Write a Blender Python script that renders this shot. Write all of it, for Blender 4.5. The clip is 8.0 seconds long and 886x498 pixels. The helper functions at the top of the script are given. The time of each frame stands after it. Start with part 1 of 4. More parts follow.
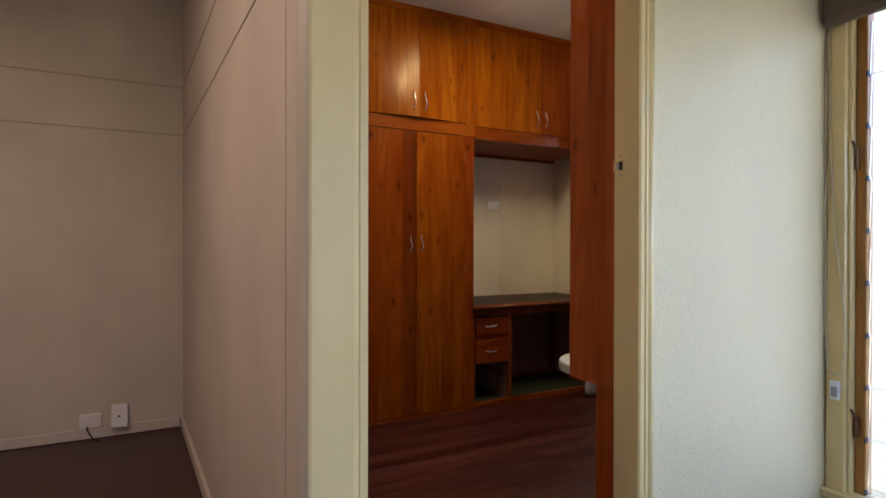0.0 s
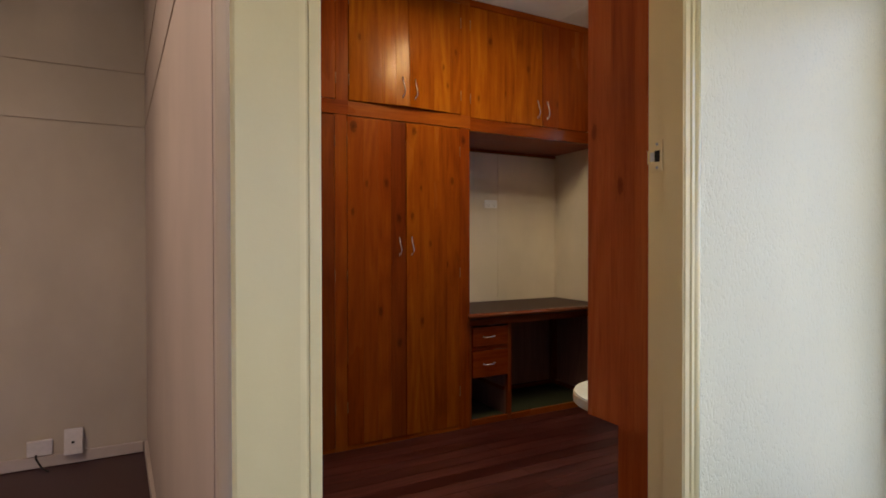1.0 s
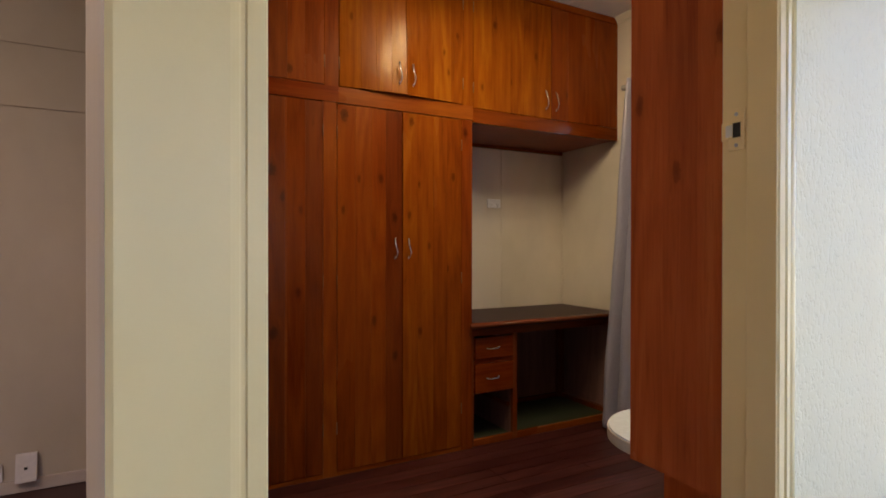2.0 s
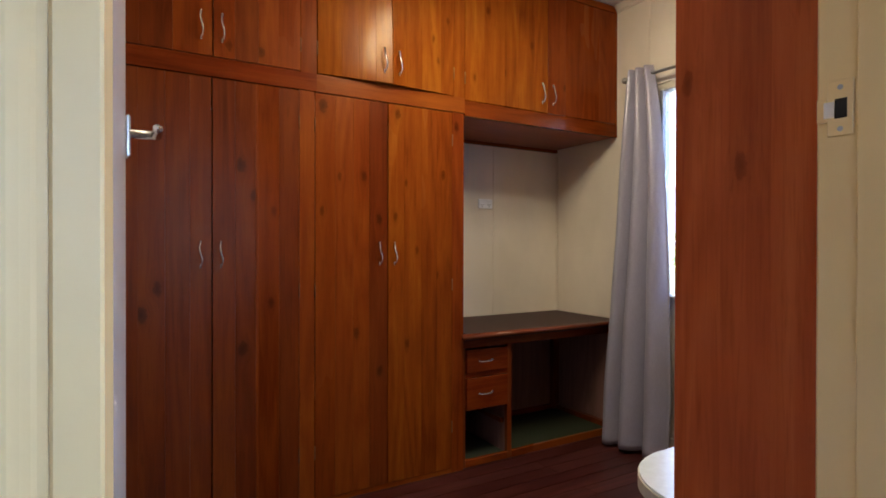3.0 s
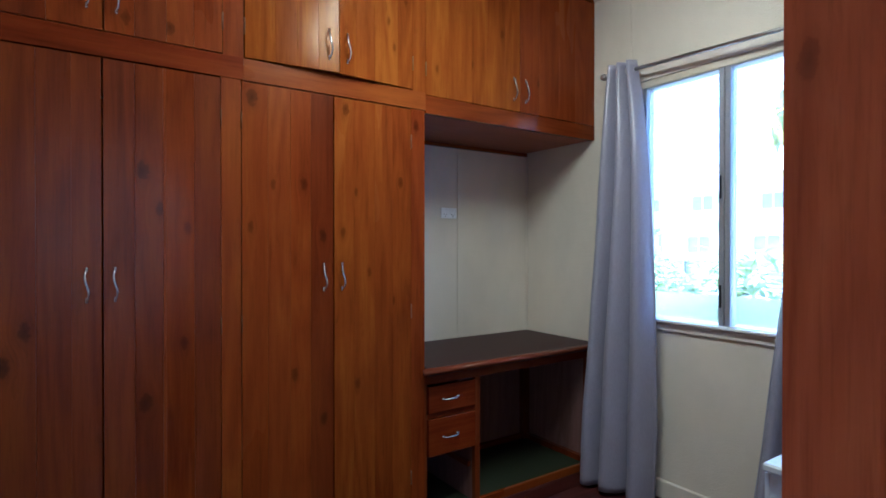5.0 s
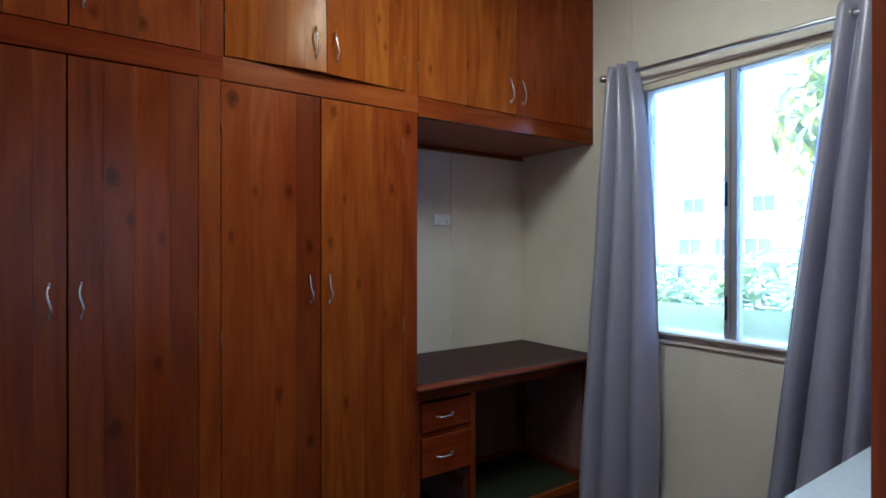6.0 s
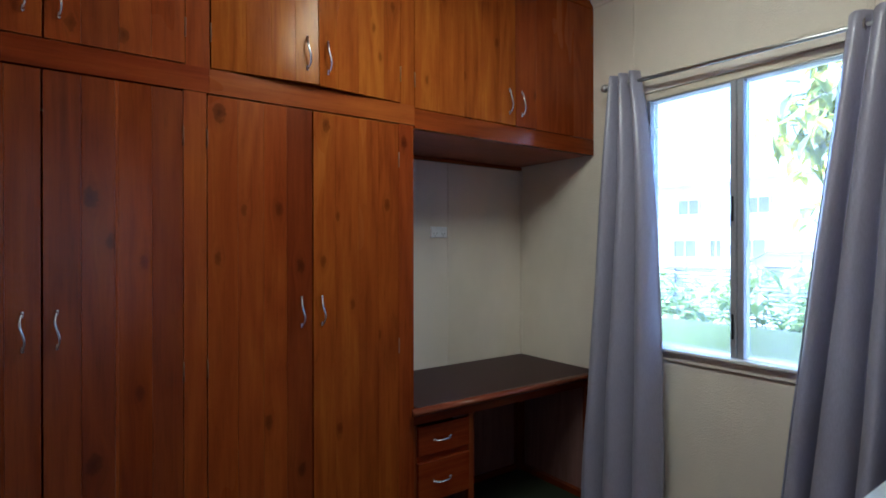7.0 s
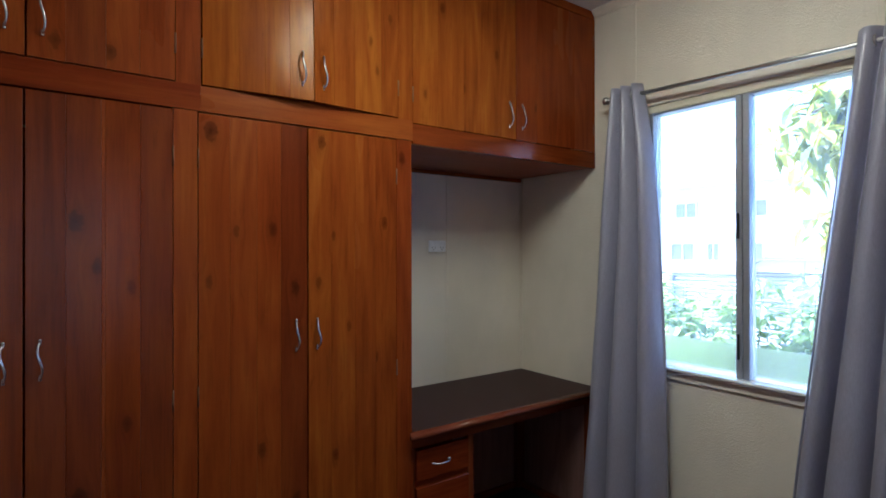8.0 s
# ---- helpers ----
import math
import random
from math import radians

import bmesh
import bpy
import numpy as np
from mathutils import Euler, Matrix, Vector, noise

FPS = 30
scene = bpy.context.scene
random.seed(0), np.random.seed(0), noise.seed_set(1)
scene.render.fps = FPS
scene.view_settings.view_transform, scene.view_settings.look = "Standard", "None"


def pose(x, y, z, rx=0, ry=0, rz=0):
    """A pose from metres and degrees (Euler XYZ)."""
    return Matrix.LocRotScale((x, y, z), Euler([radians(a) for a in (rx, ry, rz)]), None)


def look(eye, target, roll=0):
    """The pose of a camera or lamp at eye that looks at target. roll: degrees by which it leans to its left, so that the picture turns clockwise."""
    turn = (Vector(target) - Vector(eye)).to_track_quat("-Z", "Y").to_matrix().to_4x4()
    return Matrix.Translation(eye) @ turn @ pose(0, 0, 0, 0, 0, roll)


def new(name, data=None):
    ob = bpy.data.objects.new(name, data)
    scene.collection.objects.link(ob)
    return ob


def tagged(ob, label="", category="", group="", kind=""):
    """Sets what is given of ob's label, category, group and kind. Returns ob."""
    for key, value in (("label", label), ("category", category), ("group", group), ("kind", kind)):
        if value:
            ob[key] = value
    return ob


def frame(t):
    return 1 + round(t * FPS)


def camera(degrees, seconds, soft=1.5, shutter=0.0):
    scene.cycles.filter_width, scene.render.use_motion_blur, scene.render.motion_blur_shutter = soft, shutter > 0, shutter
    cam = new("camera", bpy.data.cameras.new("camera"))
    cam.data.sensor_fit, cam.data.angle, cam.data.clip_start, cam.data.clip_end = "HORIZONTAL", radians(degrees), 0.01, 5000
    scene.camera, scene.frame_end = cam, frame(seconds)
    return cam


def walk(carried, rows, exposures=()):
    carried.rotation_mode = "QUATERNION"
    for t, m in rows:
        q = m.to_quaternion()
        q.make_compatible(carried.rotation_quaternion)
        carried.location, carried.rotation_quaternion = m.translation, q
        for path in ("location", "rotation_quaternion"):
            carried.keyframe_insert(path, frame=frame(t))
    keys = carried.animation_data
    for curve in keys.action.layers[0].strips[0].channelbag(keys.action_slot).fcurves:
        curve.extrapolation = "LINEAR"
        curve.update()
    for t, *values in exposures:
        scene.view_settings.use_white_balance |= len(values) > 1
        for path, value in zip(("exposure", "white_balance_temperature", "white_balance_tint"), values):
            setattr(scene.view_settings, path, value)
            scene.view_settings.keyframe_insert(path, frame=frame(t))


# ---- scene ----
cam = camera(79.0, 8.0, soft=1.7)
PATH = [
    (0, (0.187, 0.016, 1.169), (1.104, 1.793, 1.159), 0.1),
    (0.5, (0.285, 0.169, 1.187), (1.21, 1.942, 1.173), 0.0),
    (1, (0.358, 0.315, 1.205), (1.291, 2.084, 1.186), -0.1),
    (1.5, (0.426, 0.464, 1.198), (1.362, 2.232, 1.185), -0.0),
    (3, (0.585, 0.844, 1.227), (1.582, 2.578, 1.217), 0.1),
    (3.5, (0.651, 0.947, 1.243), (1.68, 2.662, 1.229), 0.2),
    (4, (0.707, 1.041, 1.267), (1.773, 2.733, 1.254), 0.2),
    (4.5, (0.76, 1.134, 1.301), (1.862, 2.803, 1.286), 0.1),
    (6, (0.87, 1.32, 1.356), (2.02, 2.956, 1.351), -0.0),
    (6.5, (0.893, 1.364, 1.392), (2.054, 2.993, 1.388), -0.0),
    (7, (0.913, 1.397, 1.427), (2.078, 3.023, 1.425), -0.1),
    (7.5, (0.932, 1.427, 1.468), (2.101, 3.05, 1.467), -0.1),
    (8, (0.943, 1.449, 1.497), (2.116, 3.07, 1.502), -0.1),
]
walk(cam, [(t, look(eye, target, roll)) for t, eye, target, roll in PATH], exposures=[(0.0, 3.08, 6000, 20), (1.5, 3.13, 6080, 24), (2.0, 3.18, 6080, 24), (3.0, 3.50, 5350, 22), (3.5, 3.54, 4680, 24), (4.5, 3.52, 4060, 15), (6.0, 3.13, 4120, 13), (8.0, 3.04, 4330, 14)])

# ---- light ----
world = bpy.data.worlds.new("sky")
scene.world = world
world.use_nodes = True
wn = world.node_tree.nodes
sky = wn.new("ShaderNodeTexSky")
sky.sky_type = "NISHITA"
sky.sun_disc = False
sky.sun_elevation = radians(52)
sky.sun_rotation = radians(348)
sky.air_density, sky.dust_density = 1.0, 3.0
wn["Background"].inputs["Strength"].default_value = 0.15
world.node_tree.links.new(sky.outputs[0], wn["Background"].inputs[0])

sun = new("sun", bpy.data.lights.new("sun", "SUN"))
sun.data.energy, sun.data.angle, sun.data.color = 4.5, radians(5), (1.0, 0.96, 0.9)
sun.matrix_world = look((-3, 14, 20), (0, 0, 0))

tube_light = new("tube_light", bpy.data.lights.new("tube_light", "AREA"))
tube_light.data.shape, tube_light.data.size, tube_light.data.size_y = "RECTANGLE", 0.09, 0.80
tube_light.data.energy, tube_light.data.color = 2.4, (1.0, 0.81, 0.42)
tube_light.matrix_world = pose(1.94, 2.33, 2.695)

# Unseen fill lamp, added to brighten the beige room and the jamb
hall_fill = new("hall_fill_light", bpy.data.lights.new("hall_fill_light", "AREA"))
hall_fill.data.shape, hall_fill.data.size, hall_fill.data.energy, hall_fill.data.color = "DISK", 0.30, 4.0, (1.0, 0.78, 0.58)
hall_fill.matrix_world = pose(-1.0, 1.6, 2.70)


# ---- materials ----
def nodes_of(name):
    m = bpy.data.materials.new(name)
    m.use_nodes = True
    t = m.node_tree
    return m, t.nodes, t.links, t.nodes["Principled BSDF"]


def ramp(nd, lk, src, stops):
    r = nd.new("ShaderNodeValToRGB")
    el = r.color_ramp.elements
    while len(el) < len(stops):
        el.new(0.5)
    for e, (p, c) in zip(el, stops):
        e.position, e.color = p, (*c, 1)
    lk.new(src, r.inputs[0])
    return r.outputs[0]


def mapped(nd, lk, scale, shift=None):
    tc = nd.new("ShaderNodeTexCoord")
    mp = nd.new("ShaderNodeMapping")
    mp.inputs["Scale"].default_value = scale
    lk.new(tc.outputs["Object"], mp.inputs[0])
    if shift is not None:
        lk.new(shift, mp.inputs["Location"])
    return mp.outputs[0]


def noise_of(nd, lk, vec, scale, detail=4, rough=0.55, distort=0.0):
    n = nd.new("ShaderNodeTexNoise")
    n.inputs["Scale"].default_value = scale
    n.inputs["Detail"].default_value = detail
    n.inputs["Roughness"].default_value = rough
    n.inputs["Distortion"].default_value = distort
    lk.new(vec, n.inputs["Vector"])
    return n.outputs["Fac"]


def math_of(nd, lk, op, a, b):
    m = nd.new("ShaderNodeMath")
    m.operation = op
    for i, v in enumerate((a, b)):
        if isinstance(v, (int, float)):
            m.inputs[i].default_value = v
        else:
            lk.new(v, m.inputs[i])
    return m.outputs[0]


def mix_of(nd, lk, fac, a, b, mode="MIX"):
    m = nd.new("ShaderNodeMix")
    m.data_type, m.blend_type = "RGBA", mode
    for i, v in ((0, fac), (6, a), (7, b)):
        if isinstance(v, (int, float)):
            m.inputs[i].default_value = v
        elif isinstance(v, tuple):
            m.inputs[i].default_value = (*v, 1)
        else:
            lk.new(v, m.inputs[i])
    return m.outputs[2]


def bump_of(nd, lk, height, strength, distance, bsdf):
    b = nd.new("ShaderNodeBump")
    b.inputs["Strength"].default_value = strength
    b.inputs["Distance"].default_value = distance
    lk.new(height, b.inputs["Height"])
    lk.new(b.outputs[0], bsdf.inputs["Normal"])


KNOTS = ("knot_one", "knot_two", "knot_three")


def wood(name, dark, mid, light, along="z", rough=0.20, spread=0.30, knots=True, coat=0.0, tone=0.10, relief=0.16, spec=0.20, fleck=0.24, patch=0.75, varnish=(1.0, 0.88, 0.66)):
    """Varnished boards: long grain that swerves round the knots, growth rings, broad streaks; shifted for each piece.
    The knots of a board are its own properties, each (x, z, radius)."""
    m, nd, lk, b = nodes_of(name)
    info = nd.new("ShaderNodeObjectInfo")
    off = math_of(nd, lk, "MULTIPLY", info.outputs["Random"], 37.0)
    comb = nd.new("ShaderNodeCombineXYZ")
    for i in range(3):
        lk.new(off, comb.inputs[i])
    tc = nd.new("ShaderNodeTexCoord")
    where = tc.outputs["Object"]

    def stretched(scale):
        mp = nd.new("ShaderNodeMapping")
        mp.inputs["Scale"].default_value = scale
        lk.new(where, mp.inputs[0])
        lk.new(comb.outputs[0], mp.inputs["Location"])
        return mp.outputs[0]

    def centred(v, k):
        return math_of(nd, lk, "MULTIPLY", math_of(nd, lk, "SUBTRACT", v, 0.5), k)

    cores = []
    if knots:
        sp = nd.new("ShaderNodeSeparateXYZ")
        lk.new(where, sp.inputs[0])
        side = math_of(nd, lk, "ADD", sp.outputs[0], sp.outputs[1]) if knots == "side" else sp.outputs[0]
        wob = centred(noise_of(nd, lk, where, 60, 4, 0.6), 1.4)
        swerve = None
        for key in KNOTS:
            at = nd.new("ShaderNodeAttribute")
            at.attribute_type, at.attribute_name = "OBJECT", key
            k3 = nd.new("ShaderNodeSeparateXYZ")
            lk.new(at.outputs["Vector"], k3.inputs[0])
            r = math_of(nd, lk, "ADD", k3.outputs[2], 0.0004)
            dx = math_of(nd, lk, "SUBTRACT", side, k3.outputs[0])
            dz = math_of(nd, lk, "MULTIPLY", math_of(nd, lk, "SUBTRACT", sp.outputs[2], k3.outputs[1]), math_of(nd, lk, "ADD", math_of(nd, lk, "MULTIPLY", k3.outputs[2], 20.0), 0.28))
            d = math_of(nd, lk, "SQRT", math_of(nd, lk, "ADD", math_of(nd, lk, "MULTIPLY", dx, dx), math_of(nd, lk, "MULTIPLY", dz, dz)), 0.0)
            d = math_of(nd, lk, "DIVIDE", d, r)
            fall = math_of(nd, lk, "POWER", 2.718, math_of(nd, lk, "MULTIPLY", math_of(nd, lk, "MULTIPLY", d, d), -0.16))
            pull = math_of(nd, lk, "MULTIPLY", math_of(nd, lk, "MULTIPLY", dx, fall), -0.85)
            swerve = pull if swerve is None else math_of(nd, lk, "ADD", swerve, pull)
            cores.append((math_of(nd, lk, "ADD", d, wob), math_of(nd, lk, "MINIMUM", math_of(nd, lk, "ADD", math_of(nd, lk, "MULTIPLY", k3.outputs[2], 45.0), 0.32), 1.0)))
        cx = nd.new("ShaderNodeCombineXYZ")
        lk.new(swerve, cx.inputs[0])
        add = nd.new("ShaderNodeVectorMath")
        add.operation = "ADD"
        lk.new(where, add.inputs[0])
        lk.new(cx.outputs[0], add.inputs[1])
        where = add.outputs[0]
    k = {"x": (0.05, 1, 1), "y": (1, 0.05, 1), "z": (1, 1, 0.05)}[along]
    k2 = {"x": (0.22, 1, 1), "y": (1, 0.22, 1), "z": (1, 1, 0.22)}[along]
    k3 = {"x": (0.12, 1, 1), "y": (1, 0.12, 1), "z": (1, 1, 0.12)}[along]
    v, v2, v3 = stretched(k), stretched(k2), stretched(k3)
    grain = noise_of(nd, lk, v, 60, 6, 0.65, 0.6)
    streak = noise_of(nd, lk, v, 12, 3, 0.5, 0.4)
    blotch = noise_of(nd, lk, v2, 3.2, 3)
    rings = math_of(nd, lk, "PINGPONG", math_of(nd, lk, "MULTIPLY", noise_of(nd, lk, v3, 5.0, 1, 0.4), 9.0), 0.5)
    f = math_of(nd, lk, "ADD", centred(streak, spread * 1.6), centred(grain, 0.52))
    f = math_of(nd, lk, "ADD", f, math_of(nd, lk, "MULTIPLY", math_of(nd, lk, "SUBTRACT", rings, 0.25), 0.34))
    f = math_of(nd, lk, "ADD", f, centred(info.outputs["Random"], tone))
    f = math_of(nd, lk, "ADD", math_of(nd, lk, "ADD", f, centred(blotch, patch)), 0.45)
    col = ramp(nd, lk, f, [(0.08, dark), (0.45, mid), (0.85, light)])
    pore = ramp(nd, lk, noise_of(nd, lk, v, 170, 3, 0.6), [(0.30, (1, 1, 1)), (0.48, (0, 0, 0))])
    short = ramp(nd, lk, noise_of(nd, lk, v2, 30, 4, 0.62, 1.2), [(0.60, (0, 0, 0)), (0.74, (1, 1, 1))])
    deep = tuple(c * 0.50 for c in dark)
    col = mix_of(nd, lk, math_of(nd, lk, "MULTIPLY", pore, 0.22), col, deep)
    col = mix_of(nd, lk, math_of(nd, lk, "MULTIPLY", short, fleck), col, deep)
    for d, force in cores:
        kf = ramp(nd, lk, math_of(nd, lk, "MULTIPLY", d, 0.4), [(0.0, (0.92, 0.92, 0.92)), (0.22, (0.74, 0.74, 0.74)), (0.36, (0.66, 0.66, 0.66)), (0.50, (0.20, 0.20, 0.20)), (1.0, (0, 0, 0))])
        col = mix_of(nd, lk, math_of(nd, lk, "MULTIPLY", kf, force), col, deep)
    lk.new(col, b.inputs["Base Color"])
    rr = math_of(nd, lk, "ADD", math_of(nd, lk, "MULTIPLY", blotch, 0.18), rough - 0.12)
    rr = math_of(nd, lk, "ADD", math_of(nd, lk, "MULTIPLY", info.outputs["Random"], 0.11), rr)
    lk.new(rr, b.inputs["Roughness"])
    b.inputs["Specular IOR Level"].default_value = spec
    b.inputs["Specular Tint"].default_value = (*varnish, 1)
    b.inputs["Coat Weight"].default_value = coat
    b.inputs["Coat Roughness"].default_value = 0.16
    h = math_of(nd, lk, "ADD", math_of(nd, lk, "MULTIPLY", streak, 0.8), math_of(nd, lk, "MULTIPLY", grain, 0.35))
    bump_of(nd, lk, h, relief, 0.002, b)
    return m


def paint(name, col, rough=0.55, relief=0.15, size=160, dist=0.002, stretch=(1, 1, 1), dirt=0.12):
    m, nd, lk, b = nodes_of(name)
    fine = noise_of(nd, lk, mapped(nd, lk, stretch), size, 5, 0.6)
    big = noise_of(nd, lk, mapped(nd, lk, (1, 1, 0.6)), 1.7, 4)
    dark = tuple(c * (1 - dirt * 1.6) for c in col)
    f = ramp(nd, lk, big, [(0.35, (0, 0, 0)), (0.65, (1, 1, 1))])
    c = mix_of(nd, lk, f, dark, col)
    c = mix_of(nd, lk, math_of(nd, lk, "MULTIPLY", fine, 0.16), c, tuple(v * 0.8 for v in col))
    lk.new(c, b.inputs["Base Color"])
    b.inputs["Roughness"].default_value = rough
    bump_of(nd, lk, fine, relief, dist, b)
    return m


def wallpaper(name, col):
    """Embossed paper: short sparse scratch-like ridges over a fine grain."""
    m, nd, lk, b = nodes_of(name)
    fine = noise_of(nd, lk, mapped(nd, lk, (1, 1, 0.7)), 210, 4, 0.6)
    cut = noise_of(nd, lk, mapped(nd, lk, (1, 1, 0.55)), 125, 2, 0.5, 0.6)
    cut = ramp(nd, lk, cut, [(0.52, (0, 0, 0)), (0.64, (1, 1, 1))])
    big = noise_of(nd, lk, mapped(nd, lk, (1, 1, 0.6)), 1.7, 4)
    c = mix_of(nd, lk, ramp(nd, lk, big, [(0.35, (0, 0, 0)), (0.65, (1, 1, 1))]), tuple(v * 0.93 for v in col), col)
    lk.new(mix_of(nd, lk, math_of(nd, lk, "MULTIPLY", cut, 0.10), c, tuple(v * 0.75 for v in col)), b.inputs["Base Color"])
    b.inputs["Roughness"].default_value = 0.42
    h = math_of(nd, lk, "ADD", math_of(nd, lk, "MULTIPLY", cut, -0.8), math_of(nd, lk, "MULTIPLY", fine, 0.35))
    bump_of(nd, lk, h, 0.45, 0.0025, b)
    return m


def plain(name, col, rough=0.5, metal=0.0, relief=0.05, size=60):
    m, nd, lk, b = nodes_of(name)
    n = noise_of(nd, lk, mapped(nd, lk, (1, 1, 1)), size, 3)
    c = mix_of(nd, lk, n, tuple(v * 0.85 for v in col), tuple(min(1, v * 1.1) for v in col))
    lk.new(c, b.inputs["Base Color"])
    b.inputs["Roughness"].default_value = rough
    b.inputs["Metallic"].default_value = metal
    bump_of(nd, lk, n, relief, 0.001, b)
    return m


def glass(name, rough=0.0, tint=(0.96, 0.965, 0.985), veil=0.0):
    m, nd, lk, b = nodes_of(name)
    b.inputs["Base Color"].default_value = (*tint, 1)
    b.inputs["Transmission Weight"].default_value = 1.0
    b.inputs["Roughness"].default_value = rough
    b.inputs["IOR"].default_value = 1.45
    if rough:
        bump_of(nd, lk, noise_of(nd, lk, mapped(nd, lk, (1, 1, 1)), 150, 3), 0.7, 0.003, b)
    # Translucent veil that puts the bright haze of the outdoors into the panes
    if veil:
        tr = nd.new("ShaderNodeBsdfTranslucent")
        tr.inputs[0].default_value = (0.9, 0.93, 0.95, 1)
        n = noise_of(nd, lk, mapped(nd, lk, (1, 1, 1)), 9, 4)
        mx = nd.new("ShaderNodeMixShader")
        lk.new(math_of(nd, lk, "MULTIPLY", n, veil * 2), mx.inputs[0])
        lk.new(b.outputs[0], mx.inputs[1])
        lk.new(tr.outputs[0], mx.inputs[2])
        lk.new(mx.outputs[0], nd["Material Output"].inputs[0])
    return m


# Tones mix stain and light: amber and honey look lamplit, reds shaded
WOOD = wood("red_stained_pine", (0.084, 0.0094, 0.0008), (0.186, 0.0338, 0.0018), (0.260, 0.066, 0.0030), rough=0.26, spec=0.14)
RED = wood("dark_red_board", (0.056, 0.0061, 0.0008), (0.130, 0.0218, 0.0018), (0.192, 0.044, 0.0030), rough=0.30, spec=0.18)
AMBER_LIT = wood("lamplit_amber_board", (0.106, 0.0150, 0.0008), (0.220, 0.0540, 0.0014), (0.315, 0.108, 0.0024), rough=0.18, spec=0.12)
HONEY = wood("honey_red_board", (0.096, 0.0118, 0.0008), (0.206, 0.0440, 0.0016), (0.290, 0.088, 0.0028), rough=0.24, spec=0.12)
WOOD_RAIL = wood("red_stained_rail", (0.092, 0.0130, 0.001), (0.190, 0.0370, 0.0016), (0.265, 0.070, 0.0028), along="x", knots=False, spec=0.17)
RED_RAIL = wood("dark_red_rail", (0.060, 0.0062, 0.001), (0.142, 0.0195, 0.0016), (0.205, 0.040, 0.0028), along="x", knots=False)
PANEL = wood("dark_red_panel", (0.22, 0.031, 0.008), (0.42, 0.083, 0.017), (0.54, 0.142, 0.030), spread=0.32, tone=0.12, knots="side", fleck=0.12)
# Inside colour raised to stand in for glare over the dark kneehole
WOOD_DARK = wood("dark_cabinet_inside", (0.12, 0.062, 0.055), (0.20, 0.105, 0.092), (0.27, 0.15, 0.13), knots=False, coat=0.0, rough=0.6)
# Lighter copy of the stained wood; bounced light is put into its colour
UNDER_LIT = wood("red_stained_bounce_lit_underside", (0.22, 0.055, 0.032), (0.32, 0.092, 0.052), (0.38, 0.125, 0.07), along="x", knots=False, rough=0.4, fleck=0.08)
WOOD_EDGE = wood("desk_edge_timber", (0.07, 0.016, 0.008), (0.16, 0.042, 0.018), (0.25, 0.08, 0.04), along="x", knots=False)
# Strong patches and a pale light tone stand in for window light on boards
FLOORWOOD = wood("dark_polished_floor", (0.020, 0.0042, 0.004), (0.050, 0.0100, 0.0085), (0.125, 0.036, 0.032), along="x", rough=0.40, knots=False, patch=0.85, varnish=(1.0, 0.95, 0.95), coat=0.12, relief=0.05, tone=0.05, spec=0.45, spread=0.22)
LAMINATE = plain("brown_laminate", (0.034, 0.0125, 0.0125), 0.40, relief=0.1, size=90)
LAMINATE.node_tree.nodes["Principled BSDF"].inputs["Specular IOR Level"].default_value = 0.10
CREAM = paint("cream_wall", (0.72, 0.66, 0.52), 0.6, 0.22, 190)
BEDWALL = paint("bedroom_wall", (0.81, 0.735, 0.63), 0.55, 0.65, 120, 0.004)
GLOSS = paint("cream_gloss_paint", (0.87, 0.69, 0.33), 0.17, 0.08, 40, dirt=0.08)
WHITEGLOSS = paint("white_gloss_paint", (0.84, 0.83, 0.81), 0.3, 0.06, 40, dirt=0.05)
# Greyer than the white gloss, for the door leaf only
DOORPAINT = paint("dull_white_door_paint", (0.66, 0.625, 0.61), 0.24, 0.06, 40, dirt=0.05)
JAMB = paint("worn_cream_enamel", (0.90, 0.69, 0.325), 0.34, 0.10, 40, dirt=0.10)
JAMB.node_tree.nodes["Principled BSDF"].inputs["Specular IOR Level"].default_value = 0.3
PAPER = wallpaper("embossed_wallpaper", (0.87, 0.77, 0.48))
PINK = paint("dusty_beige_paint", (0.455, 0.375, 0.322), 0.6, 0.12, 150, stretch=(1, 1, 0.2))
CEILING = paint("ceiling_board", (0.80, 0.79, 0.76), 0.7, 0.5, 60, 0.004)
MAROON = plain("maroon_vinyl", (0.045, 0.016, 0.017), 0.5, relief=0.15, size=200)
CHROME = plain("worn_chrome", (0.64, 0.61, 0.57), 0.24, 1.0)
STEEL = plain("brushed_steel", (0.55, 0.55, 0.56), 0.3, 1.0)
ALU = plain("weathered_aluminium", (0.40, 0.42, 0.48), 0.42, 0.45)
BRONZE = plain("old_hinge", (0.16, 0.075, 0.03), 0.45, 0.4)
WHITEP = plain("white_plastic", (0.86, 0.87, 0.90), 0.35)
# Darker, warmer plastic for the two low sockets
DULLP = plain("dull_plastic", (0.56, 0.51, 0.48), 0.4)
TAN = paint("tan_beige_paint", (0.445, 0.37, 0.285), 0.6, 0.12, 150, stretch=(1, 1, 0.2))
# White laminate, tinted blue for the window light on it
WHITETOP = plain("window_lit_white_laminate", (0.72, 0.80, 0.92), 0.22)
EDGEBAND = plain("aged_edge_band", (0.55, 0.52, 0.46), 0.45)
BLACK = plain("black_hole", (0.012, 0.011, 0.012), 0.7)
GREEN = plain("green_carpet", (0.017, 0.023, 0.007), 0.95, relief=0.8, size=400)
CORD = plain("cream_cord", (0.66, 0.58, 0.40), 0.7)
